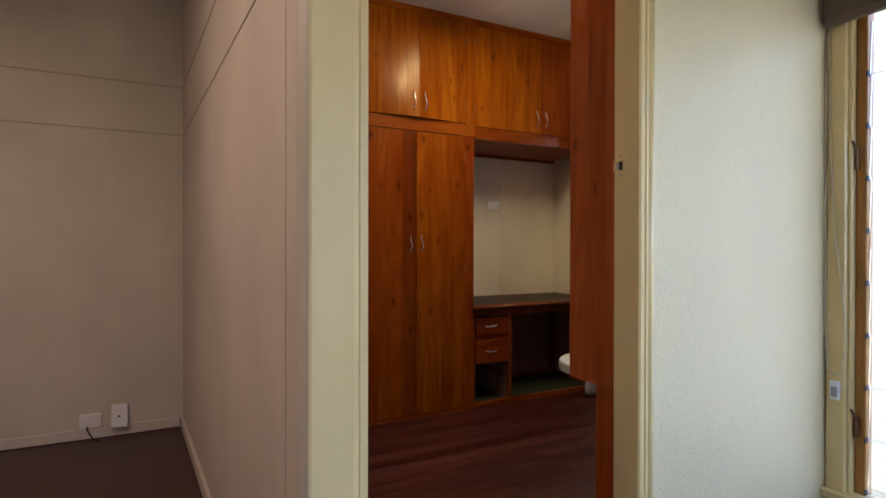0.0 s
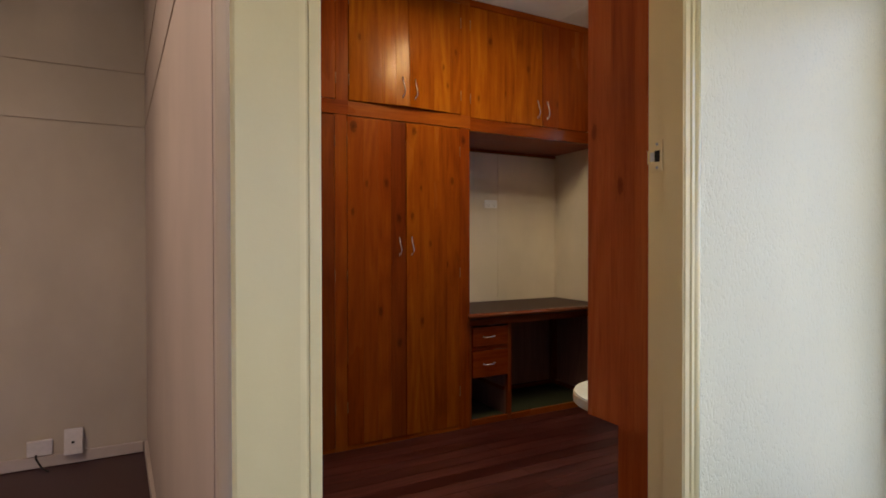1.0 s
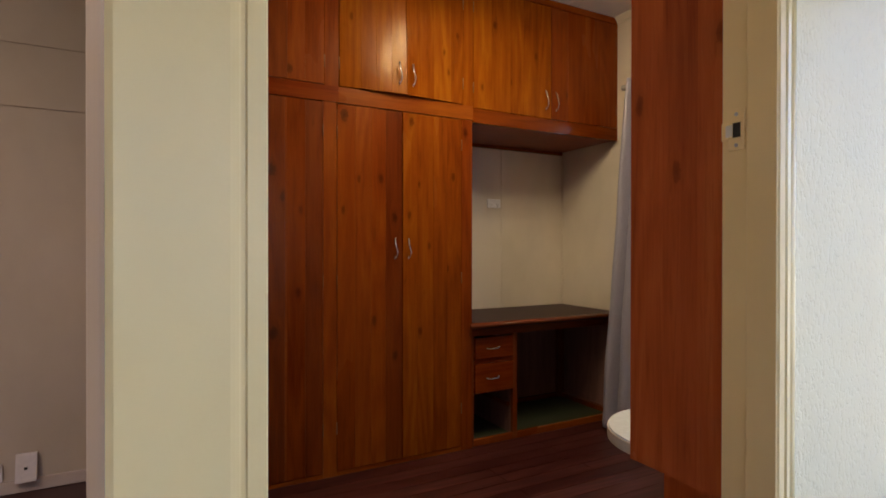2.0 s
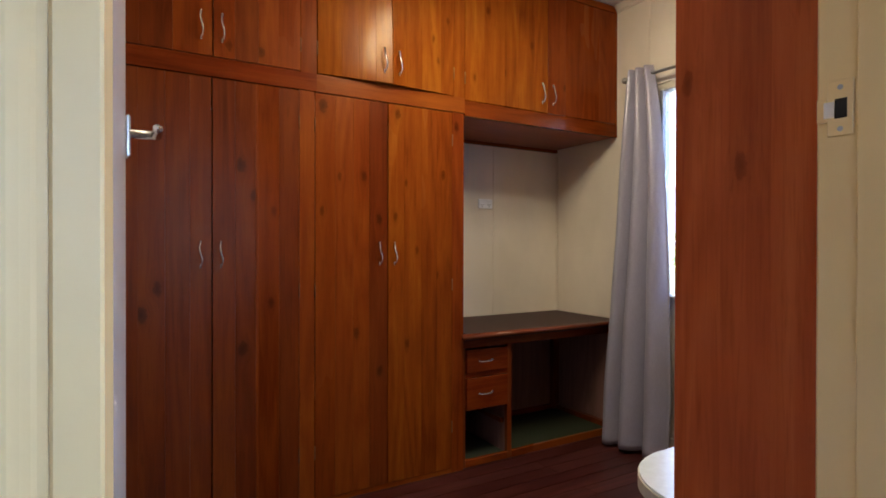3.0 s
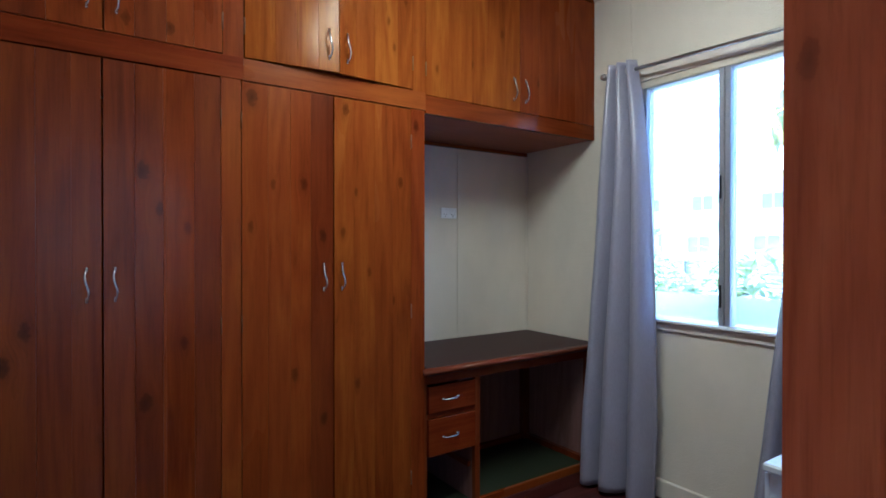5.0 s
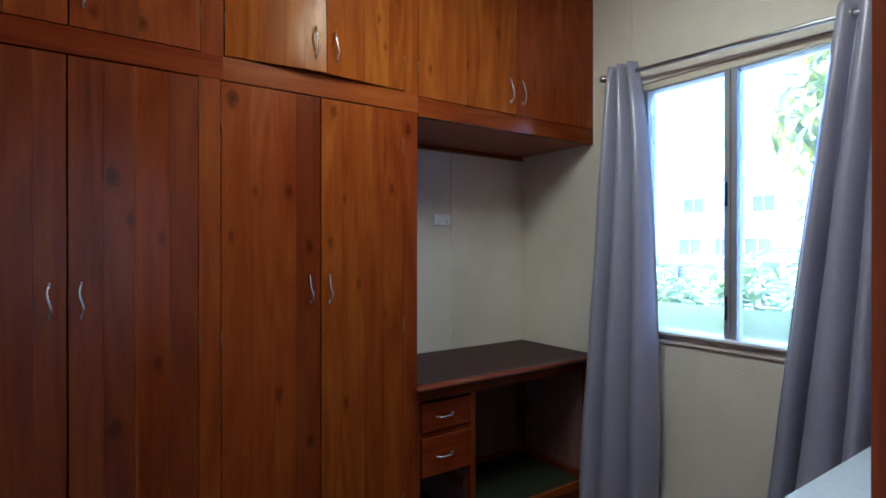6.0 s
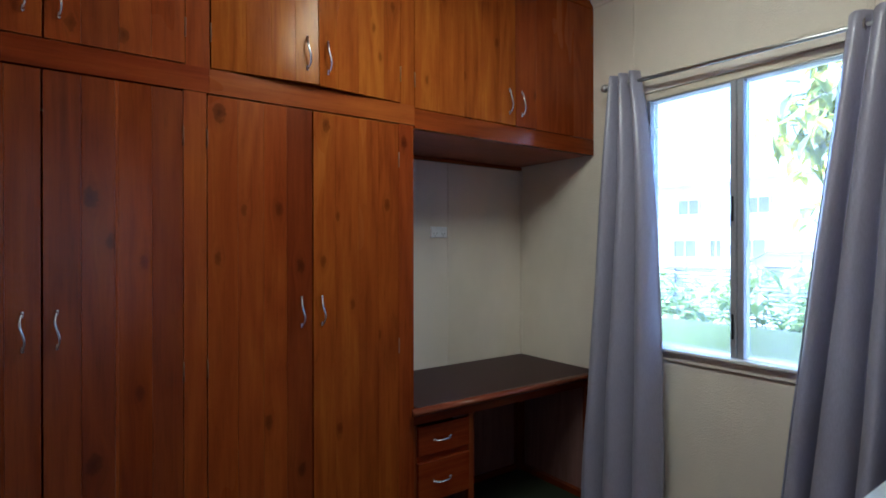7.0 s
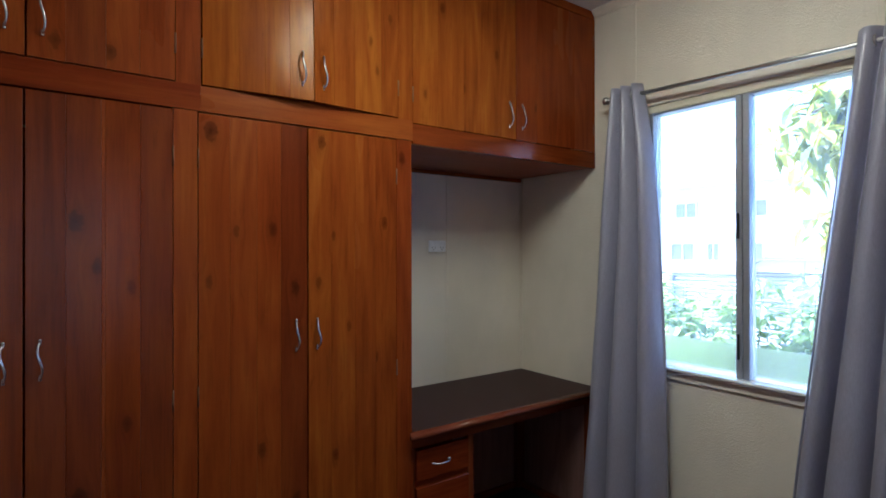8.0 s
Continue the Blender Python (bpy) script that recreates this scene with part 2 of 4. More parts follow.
AMBER = wood("varnished_sash", (0.22, 0.09, 0.02), (0.40, 0.19, 0.05), (0.55, 0.30, 0.10), knots=False)
PELMET = plain("brown_blind", (0.13, 0.09, 0.06), 0.7)
CLEAR = glass("clear_glass", veil=0.06)
FROST = glass("frosted_glass", 0.12, (0.90, 0.925, 0.90), 0.03)


def curtain_cloth():
    m, nd, lk, b = nodes_of("grey_satin_cloth")
    n = noise_of(nd, lk, mapped(nd, lk, (1, 1, 0.2)), 260, 3)
    c = mix_of(nd, lk, n, (0.285, 0.275, 0.375), (0.42, 0.405, 0.54))
    lk.new(c, b.inputs["Base Color"])
    b.inputs["Roughness"].default_value = 0.30
    b.inputs["Specular IOR Level"].default_value = 0.9
    b.inputs["Sheen Weight"].default_value = 0.15
    crush = noise_of(nd, lk, mapped(nd, lk, (1, 1, 0.45)), 16, 4, 0.6, 0.8)
    h = math_of(nd, lk, "ADD", math_of(nd, lk, "MULTIPLY", n, 0.15), crush)
    bump_of(nd, lk, h, 0.55, 0.006, b)
    tr = nd.new("ShaderNodeBsdfTranslucent")
    lk.new(c, tr.inputs[0])
    mx = nd.new("ShaderNodeMixShader")
    mx.inputs[0].default_value = 0.15
    lk.new(b.outputs[0], mx.inputs[1])
    lk.new(tr.outputs[0], mx.inputs[2])
    lk.new(mx.outputs[0], nd["Material Output"].inputs[0])
    return m


CLOTH = curtain_cloth()
JOINT = plain("brown_joint", (0.31, 0.245, 0.19), 0.7)


# ---- building helpers ----
def box(bm, x0, x1, y0, y1, z0, z1, bevel=0.0, seg=1):
    r = bmesh.ops.create_cube(bm, size=1)
    vs = r["verts"]
    for v in vs:
        v.co = Vector((x0 + (v.co.x + 0.5) * (x1 - x0), y0 + (v.co.y + 0.5) * (y1 - y0), z0 + (v.co.z + 0.5) * (z1 - z0)))
    if bevel:
        es = {e for v in vs for e in v.link_edges}
        bmesh.ops.bevel(bm, geom=list(es), offset=bevel, segments=seg, affect="EDGES", profile=0.5)
    return bm


def boxes(*args, bevel=0.0):
    bm = bmesh.new()
    for a in args:
        box(bm, *a, bevel=bevel)
    return bm


def tube(bm, pts, rad, sides=10):
    """A round bar along points; rad may be one number or one for each point."""
    rads = rad if isinstance(rad, (list, tuple)) else [rad] * len(pts)
    pts = [Vector(p) for p in pts]
    rings = []
    for i, p in enumerate(pts):
        d = (pts[min(i + 1, len(pts) - 1)] - pts[max(i - 1, 0)]).normalized()
        a = d.orthogonal().normalized() if i == 0 else (ref - d * ref.dot(d)).normalized()
        ref = a
        b = d.cross(a)
        rings.append([bm.verts.new(p + rads[i] * (math.cos(2 * math.pi * k / sides) * a + math.sin(2 * math.pi * k / sides) * b)) for k in range(sides)])
    for r0, r1 in zip(rings, rings[1:]):
        for k in range(sides):
            bm.faces.new((r0[k], r0[(k + 1) % sides], r1[(k + 1) % sides], r1[k]))
    bm.faces.new(rings[0][::-1])
    bm.faces.new(rings[-1])
    return bm


def prism(bm, outline, axis, a, b):
    """A plate: an outline of (u, v) pairs pushed along an axis from a to b."""
    place = {"x": lambda u, v, w: (w, u, v), "y": lambda u, v, w: (u, w, v), "z": lambda u, v, w: (u, v, w)}[axis]
    lo = [bm.verts.new(place(u, v, a)) for u, v in outline]
    hi = [bm.verts.new(place(u, v, b)) for u, v in outline]
    n = len(lo)
    bm.faces.new(lo[::-1])
    bm.faces.new(hi)
    for i in range(n):
        bm.faces.new((lo[i], lo[(i + 1) % n], hi[(i + 1) % n], hi[i]))
    bmesh.ops.recalc_face_normals(bm, faces=bm.faces)
    return bm


def mesh_of(name, bm, mat, smooth=False):
    bmesh.ops.recalc_face_normals(bm, faces=bm.faces)
    me = bpy.data.meshes.new(name)
    bm.to_mesh(me)
    bm.free()
    if smooth:
        for p in me.polygons:
            p.use_smooth = True
    me.materials.append(mat)
    return me


def part(name, bm, mat, parent, label="", smooth=False):
    ob = new(name, bm if isinstance(bm, bpy.types.Mesh) else mesh_of(name, bm, mat, smooth))
    ob.parent = parent
    if parent.parent is None:
        ob.matrix_parent_inverse = parent.matrix_basis.inverted()
    if label:
        ob["label"] = label
    return ob


def thing(name, at, label, category, group="", kind=""):
    ob = new(name)
    ob.empty_display_size = 0.1
    ob.matrix_basis = Matrix.Translation(at)
    return tagged(ob, label, category, group, kind)


def solid(name, bm, mat, label, category="", kind="structure", smooth=False, group=""):
    return tagged(new(name, mesh_of(name, bm, mat, smooth)), label, category, group, kind)


# ---- structure ----
H = 2.80        # ceiling height
FRONT = 3.34    # wardrobe front
BACK = 3.92     # north wall
EAST = 3.34     # bedroom window wall
DW0, DW1 = 1.165, 1.226   # door wall
JL, JR = 0.574, 1.395    # door jambs
WIN = (2.118, 3.006, 0.940, 2.178)   # bedroom window: y0, y1, z0, z1
HX = 2.43       # hall window wall
HWIN = (-1.6, 1.092, 0.263, 2.10)

SY = -1.7      # unseen south wall, with windows added to light the hall

solid("floor", boxes((0.40, EAST + 0.1, DW0, BACK + 0.1, -0.12, -0.022)), BLACK, "dark subfloor under the bedroom boards", "floor")
solid("floor_hall", boxes((-2.6, HX + 0.1, SY, DW0, -0.12, -0.004), (-2.6, 0.40, DW0, BACK + 0.1, -0.12, -0.004)), MAROON, "dark maroon vinyl floor of the adjoining room", "floor")
solid("ceiling", boxes((0.44, EAST + 0.1, DW1, BACK + 0.1, H, H + 0.08)), CEILING, "off-white textured bedroom ceiling boards", "ceiling")
solid("ceiling_hall", boxes((-2.7, HX + 0.1, SY - 0.1, DW1, H + 0.02, H + 0.1), (-2.7, 0.44, DW1, BACK + 0.1, H + 0.02, H + 0.1)), CEILING, "off-white ceiling of the adjoining room", "ceiling")

y0, y1, z0, z1 = WIN
solid("wall_east", boxes((EAST, EAST + 0.10, DW1, y0, -0.1, H), (EAST, EAST + 0.10, y1, BACK + 0.1, -0.1, H),
                         (EAST, EAST + 0.10, y0, y1, -0.1, z0), (EAST, EAST + 0.10, y0, y1, z1, H)), BEDWALL, "off-white sheeted bedroom wall with the louvre window", "wall")
solid("wall_north", boxes((0.44, EAST, BACK, BACK + 0.1, -0.1, H)), BEDWALL, "off-white sheeted wall behind the wardrobe", "wall")
solid("wall_south", boxes((0.47, JL - 0.022, DW0, DW1, -0.1, H), (JR + 0.02, EAST, DW0, DW1, -0.1, H), (JL - 0.022, JR + 0.02, DW0, DW1, 2.08, H)), PAPER, "cream embossed wallpaper wall around the bedroom door", "wall")
bm = prism(bmesh.new(), [(0.446, 1.226), (0.47, 1.226), (0.47, BACK + 0.1), (0.28, BACK + 0.1)], "z", -0.1, H + 0.02)
solid("wall_west", bm, PINK, "dusty beige wall beside the bedroom door", "wall")
solid("wall_back", boxes((-2.6, 0.40, 3.895, 3.995, -0.1, H + 0.02)), TAN, "dusty beige wall with low power points", "wall")
solid("wall_far_west", boxes((-2.7, -2.6, SY - 0.1, BACK + 0.1, -0.1, H + 0.02)), PINK, "plain beige wall closing the adjoining room", "wall")
solid("wall_far_south", boxes((-2.6, HX + 0.1, SY - 0.1, SY, -0.1, 0.75), (-2.6, HX + 0.1, SY - 0.1, SY, 2.15, H + 0.02), (-2.6, -0.5, SY - 0.1, SY, 0.75, 2.15), (HX - 0.1, HX + 0.1, SY - 0.1, SY, 0.75, 2.15)), PINK, "unseen beige wall with an added wide window", "wall")
hy0, hy1, hz0, hz1 = HWIN
solid("wall_hall_east", boxes((HX, HX + 0.10, SY, hy0, -0.1, H + 0.02), (HX, HX + 0.10, hy1, DW0, -0.1, H + 0.02), (HX, HX + 0.10, hy0, hy1, -0.1, hz0), (HX, HX + 0.10, hy0, hy1, hz1, H + 0.02)), PAPER, "cream wall with the hall louvre window", "wall")

# ---- wardrobe ----
def handle(parent, x, y, z, length=0.12, flat=False):
    """A bowed bar handle with a spear-shaped foot at each end."""
    pts, rad = [], []
    for i in range(17):
        u = i / 16
        s = (u - 0.5) * length
        out = 0.005 + 0.021 * math.sin(math.pi * u) ** 0.6
        side = 0.0055 * math.sin(2 * math.pi * u)
        pts.append((x + s, y - out, z - abs(side) * 0.3 + 0.004 * u) if flat else (x + side, y - out, z + s))
        rad.append(0.0026 + 0.0016 * math.sin(math.pi * u))
    bm = tube(bmesh.new(), pts, rad, 8)
    for s in (-0.5, 0.5):
        for step, r in ((0.0, 0.0052), (0.07, 0.0046), (0.13, 0.0034)):
            e = s * (1 - 2 * step * 0.8)
            c = (x + e * length, y - 0.003, z + 0.004 * (s + 0.5)) if flat else (x, y - 0.003, z + e * length)
            bmesh.ops.create_uvsphere(bm, u_segments=8, v_segments=6, radius=r, matrix=Matrix.Translation(c))
    part("handle", bm, CHROME, parent, "worn chrome bow handle", smooth=True)


def board_door(parent, x0, x1, z0, z1, y, boards, warp=(0, 0, 0, 0), knots=()):
    """A door glued up from upright boards, given as (width, material). warp: how far its corners stand out, bottom-left, bottom-right, top-left, top-right."""
    total = sum(w for w, _ in boards)
    bm = boxes((x0 + 0.004, x1 - 0.004, y + 0.012, y + 0.018, z0 + 0.004, z1 - 0.004))

    def push(bm):
        for v in bm.verts:
            u, w = (v.co.x - x0) / (x1 - x0), (v.co.z - z0) / (z1 - z0)
            v.co.y -= (1 - w) * ((1 - u) * warp[0] + u * warp[1]) + w * ((1 - u) * warp[2] + u * warp[3])

    push(bm)
    door = part("door", bm, WOOD, parent)
    a = 0.0
    for width, mat in boards:
        b = a + width / total
        bm = boxes((x0 + a * (x1 - x0) + 0.00022, x0 + b * (x1 - x0) - 0.00022, y - 0.004, y + 0.0119, z0, z1), bevel=0.0003)
        if any(warp):
            es = [e for e in bm.edges if abs(e.verts[0].co.z - e.verts[1].co.z) > 0.3]
            bmesh.ops.subdivide_edges(bm, edges=es, cuts=9, use_grid_fill=True)
        push(bm)
        ob = part("board", bm, mat, door)
        own = [k for k in knots if x0 + a * (x1 - x0) <= k[0] < x0 + b * (x1 - x0)]
        for key, k in zip(KNOTS, own):
            ob[key] = [float(c) for c in k]
        a = b
    return door


def hinge(parent, x, y, z):
    bm = tube(bmesh.new(), [(x, y - 0.0015, z - 0.032), (x, y - 0.0015, z + 0.032)], 0.0028, 8)
    part("hinge", bm, BRONZE, parent, "small old butt hinge", smooth=True)


def wardrobe(x0, x1, split, d0, d1, seeds, label, knots):
    t = thing("wardrobe", ((x0 + x1) / 2, 3.6, 0), label, "wardrobe", "built-in wardrobe run")
    part("carcass", boxes((x0, x0 + 0.018, FRONT + 0.03, BACK - 0.004, 0, 1.945), (x1 - 0.018, x1, FRONT + 0.03, BACK - 0.004, 0, 1.945),
                          (x0 + 0.018, x1 - 0.018, BACK - 0.012, BACK - 0.004, 0, 1.945), (x0 + 0.018, x1 - 0.018, FRONT + 0.03, BACK - 0.012, 0.0, 0.03)), WOOD, t)
    if d0 - x0 > 0.01:
        part("stile", boxes((x0, d0 - 0.002, FRONT, FRONT + 0.028, 0.0, 1.953)), RED, t)
    if x1 - d1 > 0.01:
        st = part("stile", boxes((d1 + 0.002, x1, FRONT, FRONT + 0.028, 0.0, 1.953)), WOOD, t)
        for key, k in zip(KNOTS, [k for k in knots if k[0] > d1]):
            st[key] = [float(c) for c in k]
    part("bottom_rail", boxes((d0 - 0.003, d1 + 0.003, FRONT + 0.002, FRONT + 0.026, 0.0, 0.022)), WOOD_RAIL, t)
    a = board_door(t, d0, split - 0.0025, 0.026, 1.949, FRONT + 0.003, seeds[0], knots=knots)
    b = board_door(t, split + 0.0025, d1, 0.026, 1.949, FRONT + 0.003, seeds[1], knots=knots)
    handle(a, split - 0.045, FRONT - 0.001, 1.19, 0.11)
    handle(b, split + 0.036, FRONT - 0.001, 1.19, 0.11)
    for z in (0.25, 1.02, 1.80):
        hinge(a, d0 - 0.001, FRONT, z)
        hinge(b, d1 + 0.001, FRONT, z)
    return t


# Boards redder on the left, where less lamplight falls; partly their own stain
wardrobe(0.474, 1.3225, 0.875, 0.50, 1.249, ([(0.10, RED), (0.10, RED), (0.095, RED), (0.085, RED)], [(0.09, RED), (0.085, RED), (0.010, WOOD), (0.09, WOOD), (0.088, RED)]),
         "red-stained pine built-in wardrobe with two closed board doors",
         [(0.608, 0.944, 0.019), (0.667, 1.049, 0.014), (0.53, 1.546, 0.012), (0.51, 0.615, 0.013), (0.994, 1.582, 0.017), (1.046, 1.452, 0.011), (1.135, 1.386, 0.010), (1.124, 0.970, 0.011), (1.0, 0.772, 0.019)])
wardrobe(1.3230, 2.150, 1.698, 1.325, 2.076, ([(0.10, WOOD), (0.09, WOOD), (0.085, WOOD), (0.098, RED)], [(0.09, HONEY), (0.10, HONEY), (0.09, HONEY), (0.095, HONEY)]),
         "red-stained pine built-in wardrobe beside the desk niche",
         [(1.362, 1.894, 0.019), (1.57, 1.573, 0.013), (1.358, 1.396, 0.010), (1.651, 1.364, 0.014), (1.445, 1.563, 0.009), (1.53, 0.80, 0.012), (1.655, 0.60, 0.012),
          (1.752, 1.903, 0.013), (2.103, 1.872, 0.013), (2.021, 1.609, 0.012), (1.80, 1.551, 0.007), (1.807, 0.726, 0.010), (1.983, 1.072, 0.008), (1.864, 1.207, 0.008), (1.74, 1.379, 0.010)])


def overhead(x0, x1, split, d0, d1, seeds, label, bottom, zb, warp, hz, knots, rail=WOOD_RAIL, post=AMBER_LIT):
    t = thing("overhead_cabinet", ((x0 + x1) / 2, 3.6, 1.955), label, "cabinet", "overhead cabinets above the wardrobe")
    zr = 1.955
    part("carcass", boxes((x0, x0 + 0.018, FRONT + 0.03, BACK - 0.004, zr, H - 0.003), (x1 - 0.018, x1, FRONT + 0.03, BACK - 0.004, zr, H - 0.003),
                          (x0 + 0.018, x1 - 0.018, BACK - 0.012, BACK - 0.004, zr + 0.018, H - 0.003)), WOOD, t)
    part("bottom_panel", boxes((x0 + 0.0181, x1 - 0.0181, FRONT + 0.03, BACK - 0.004, zr - (0.011 if bottom else 0), zr + 0.018)), UNDER_LIT, t)
    part("rail", boxes((x0, x1, FRONT - 0.001, FRONT + 0.028, zr if not bottom else 1.943, zb - 0.004)), rail, t)
    part("top_rail", boxes((x0, x1, FRONT - 0.001, FRONT + 0.028, H - 0.045, H - 0.003)), WOOD_RAIL, t)
    if d0 - x0 > 0.01:
        part("stile", boxes((x0, d0 - 0.002, FRONT, FRONT + 0.028, zb - 0.004, H - 0.045)), post, t)
    if x1 - d1 > 0.01:
        part("stile", boxes((d1 + 0.002, x1, FRONT, FRONT + 0.028, zb - 0.004, H - 0.045)), post, t)
    a = board_door(t, d0, split - 0.0025, zb, H - 0.05, FRONT + 0.003, seeds[0], warp[0], knots)
    b = board_door(t, split + 0.0025, d1, zb, H - 0.05, FRONT + 0.003, seeds[1], warp[1], knots)
    handle(a, split - 0.046, FRONT - 0.001 - warp[0][1] * 0.8, hz)
    handle(b, split + 0.038, FRONT - 0.001 - warp[1][0] * 0.8, hz)
    for z in (zb + 0.12, H - 0.17):
        hinge(a, d0 - 0.001, FRONT, z)
        hinge(b, d1 + 0.001, FRONT, z)
    return t


N = (0, 0, 0, 0)
# Overhead boards turn amber to the right, with lamplight put into the colour
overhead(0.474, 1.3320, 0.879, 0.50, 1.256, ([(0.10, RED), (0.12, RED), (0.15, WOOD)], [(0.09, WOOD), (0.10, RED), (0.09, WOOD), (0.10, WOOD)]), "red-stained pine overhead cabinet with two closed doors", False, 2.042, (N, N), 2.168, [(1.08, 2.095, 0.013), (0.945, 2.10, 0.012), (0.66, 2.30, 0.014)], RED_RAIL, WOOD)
overhead(1.3322, 2.1560, 1.713, 1.337, 2.085, ([(0.12, AMBER_LIT), (0.09, AMBER_LIT), (0.09, AMBER_LIT), (0.09, AMBER_LIT)], [(0.08, AMBER_LIT), (0.09, AMBER_LIT), (0.12, AMBER_LIT), (0.08, AMBER_LIT)]), "red-stained pine overhead cabinet with warped doors standing ajar", False, 2.042, ((0.0, 0.034, 0.0, 0.006), (0.026, 0.0, 0.004, 0.0)), 2.152, [(1.987, 2.211, 0.007), (1.957, 2.322, 0.007), (2.047, 2.434, 0.009), (1.40, 2.42, 0.009)])
overhead(2.1562, EAST - 0.003, 2.748, 2.158, 3.322, ([(0.13, AMBER_LIT), (0.14, AMBER_LIT), (0.10, AMBER_LIT), (0.12, AMBER_LIT), (0.10, AMBER_LIT)], [(0.14, WOOD), (0.15, WOOD), (0.13, WOOD), (0.15, WOOD)]), "red-stained pine overhead cabinet above the desk niche", True, 2.030, (N, N), 2.143, [(2.624, 2.412, 0.009), (2.311, 2.549, 0.012), (2.22, 2.16, 0.008), (2.43, 2.22, 0.007), (2.88, 2.20, 0.009)])

# ---- desk ----
desk = thing("desk", (2.73, 3.6, 0), "built-in dark wooden desk with two drawers and an open kneehole", "desk")
DX0, DX1 = 2.153, EAST - 0.003
part("desktop", boxes((DX0, DX1, 3.315, BACK - 0.002, 0.712, 0.75), bevel=0.002), LAMINATE, desk, "dark brown laminate desktop")
bm = bmesh.new()
prism(bm, [(3.316 - 0.030 * math.sin(a), 0.7335 - 0.0165 * math.cos(a)) for a in [math.pi * i / 8 for i in range(9)]], "x", 2.125, DX1)
part("edge_strip", bm, WOOD_EDGE, desk, "rounded red timber edge strip", smooth=True)
part("apron", boxes((2.152, DX1, FRONT + 0.012, FRONT + 0.034, 0.662, 0.711), bevel=0.001), RED_RAIL, desk)
for xa, xb in ((2.152, 2.172), (2.458, 2.490), (3.285, DX1)):
    part("post", boxes((xa, xb, FRONT + 0.012, FRONT + 0.036, 0.0, 0.661), bevel=0.001), RED, desk)
part("partition", boxes((2.464, 2.482, FRONT + 0.037, BACK - 0.01, 0.0, 0.71)), WOOD_DARK, desk)
part("back_panel", boxes((2.152, DX1, BACK - 0.010, BACK - 0.003, 0.0, 0.711)), WOOD_DARK, desk)
part("side_panel", boxes((DX1 - 0.014, DX1, FRONT + 0.037, BACK - 0.011, 0.0, 0.711)), WOOD_DARK, desk)
part("batten", boxes((3.265, 3.320, BACK - 0.05, BACK - 0.011, 0.03, 0.70)), RED, desk)
part("back_rail", boxes((2.484, 3.264, BACK - 0.034, BACK - 0.011, 0.029, 0.060)), RED_RAIL, desk)
part("side_rail", boxes((DX1 - 0.045, DX1 - 0.0145, FRONT + 0.037, BACK - 0.052, 0.0285, 0.062)), RED, desk)
part("base_rail", boxes((2.490, 3.285, FRONT + 0.012, FRONT + 0.034, 0.0, 0.040), bevel=0.002), WOOD_RAIL, desk)
part("base_rail", boxes((2.172, 2.458, FRONT + 0.012, FRONT + 0.034, 0.0, 0.040), bevel=0.002), WOOD_RAIL, desk)
part("base_board", boxes((2.484, DX1 - 0.015, FRONT + 0.035, BACK - 0.011, 0.0, 0.028)), GREEN, desk, "worn green carpet lining")
part("base_board", boxes((2.172, 2.463, FRONT + 0.035, BACK - 0.011, 0.0, 0.028)), GREEN, desk, "worn green carpet lining")
part("runner", boxes((2.44, 2.458, FRONT + 0.05, BACK - 0.02, 0.20, 0.225)), RED, desk)
part("drawer_rail", boxes((2.173, 2.457, FRONT + 0.014, FRONT + 0.034, 0.497, 0.521)), RED_RAIL, desk)
for za, zb in ((0.524, 0.652), (0.318, 0.494)):
    d = part("drawer", boxes((2.176, 2.455, FRONT + 0.002, FRONT + 0.022, za, zb), (2.19, 2.44, FRONT + 0.024, BACK - 0.08, za + 0.01, zb - 0.03), bevel=0.002), RED_RAIL, desk)
    handle(d, 2.300, FRONT + 0.001, (za + zb) / 2 - 0.002, 0.090, flat=True)

# ---- shelf unit and white table by the door ----
unit = thing("tall_shelf_unit", (1.9, 1.36, 0), "tall red-stained wooden cabinet end beside the doorway", "cabinet")
for i, (ya, yb) in enumerate(((1.228, 1.3179), (1.318, 1.4019), (1.402, 1.490))):
    part("side_board", boxes((1.450, 1.4635, ya, yb, 0.7135, 2.3)), PANEL, unit)[KNOTS[0]] = [1.457 + (ya + yb) / 2 + 0.012 * (i - 1), (1.62, 1.36, 1.52)[i], 0.0095]
part("base_panel", boxes((1.600, 1.618, 1.228, 1.520, 0.0, 0.7135), bevel=0.001), PANEL, unit)
part("side_panel", boxes((2.98, 3.0, 1.228, 1.487, 0.78, 2.3), bevel=0.001), WOOD, unit)
part("back_panel", boxes((1.471, 2.979, 1.228, 1.236, 0.78, 2.3)), WOOD, unit)
for z in (1.1, 1.45, 1.85, 2.28):
    part("shelf", boxes((1.471, 2.979, 1.237, 1.47, z, z + 0.02)), WOOD_RAIL, unit)

table = thing("white_table", (2.0, 1.5, 0), "white laminate table with a rounded end under the shelves", "table")


def round_end(x0, x1, y0, y1, r=0.13):
    return [(x0, y0), (x1, y0), (x1, y1)] + [(x0 + r + r * math.cos(radians(a)), y1 - r + r * math.sin(radians(a))) for a in range(90, 181, 9)]


part("tabletop", prism(bmesh.new(), round_end(1.468, 2.34, 1.252, 1.686, 0.19), "z", 0.740, 0.745), WHITETOP, table, "scuffed white laminate top")
part("edge_band", prism(bmesh.new(), round_end(1.465, 2.342, 1.249, 1.689, 0.192), "z", 0.714, 0.7398), EDGEBAND, table, "aged cream edge band")
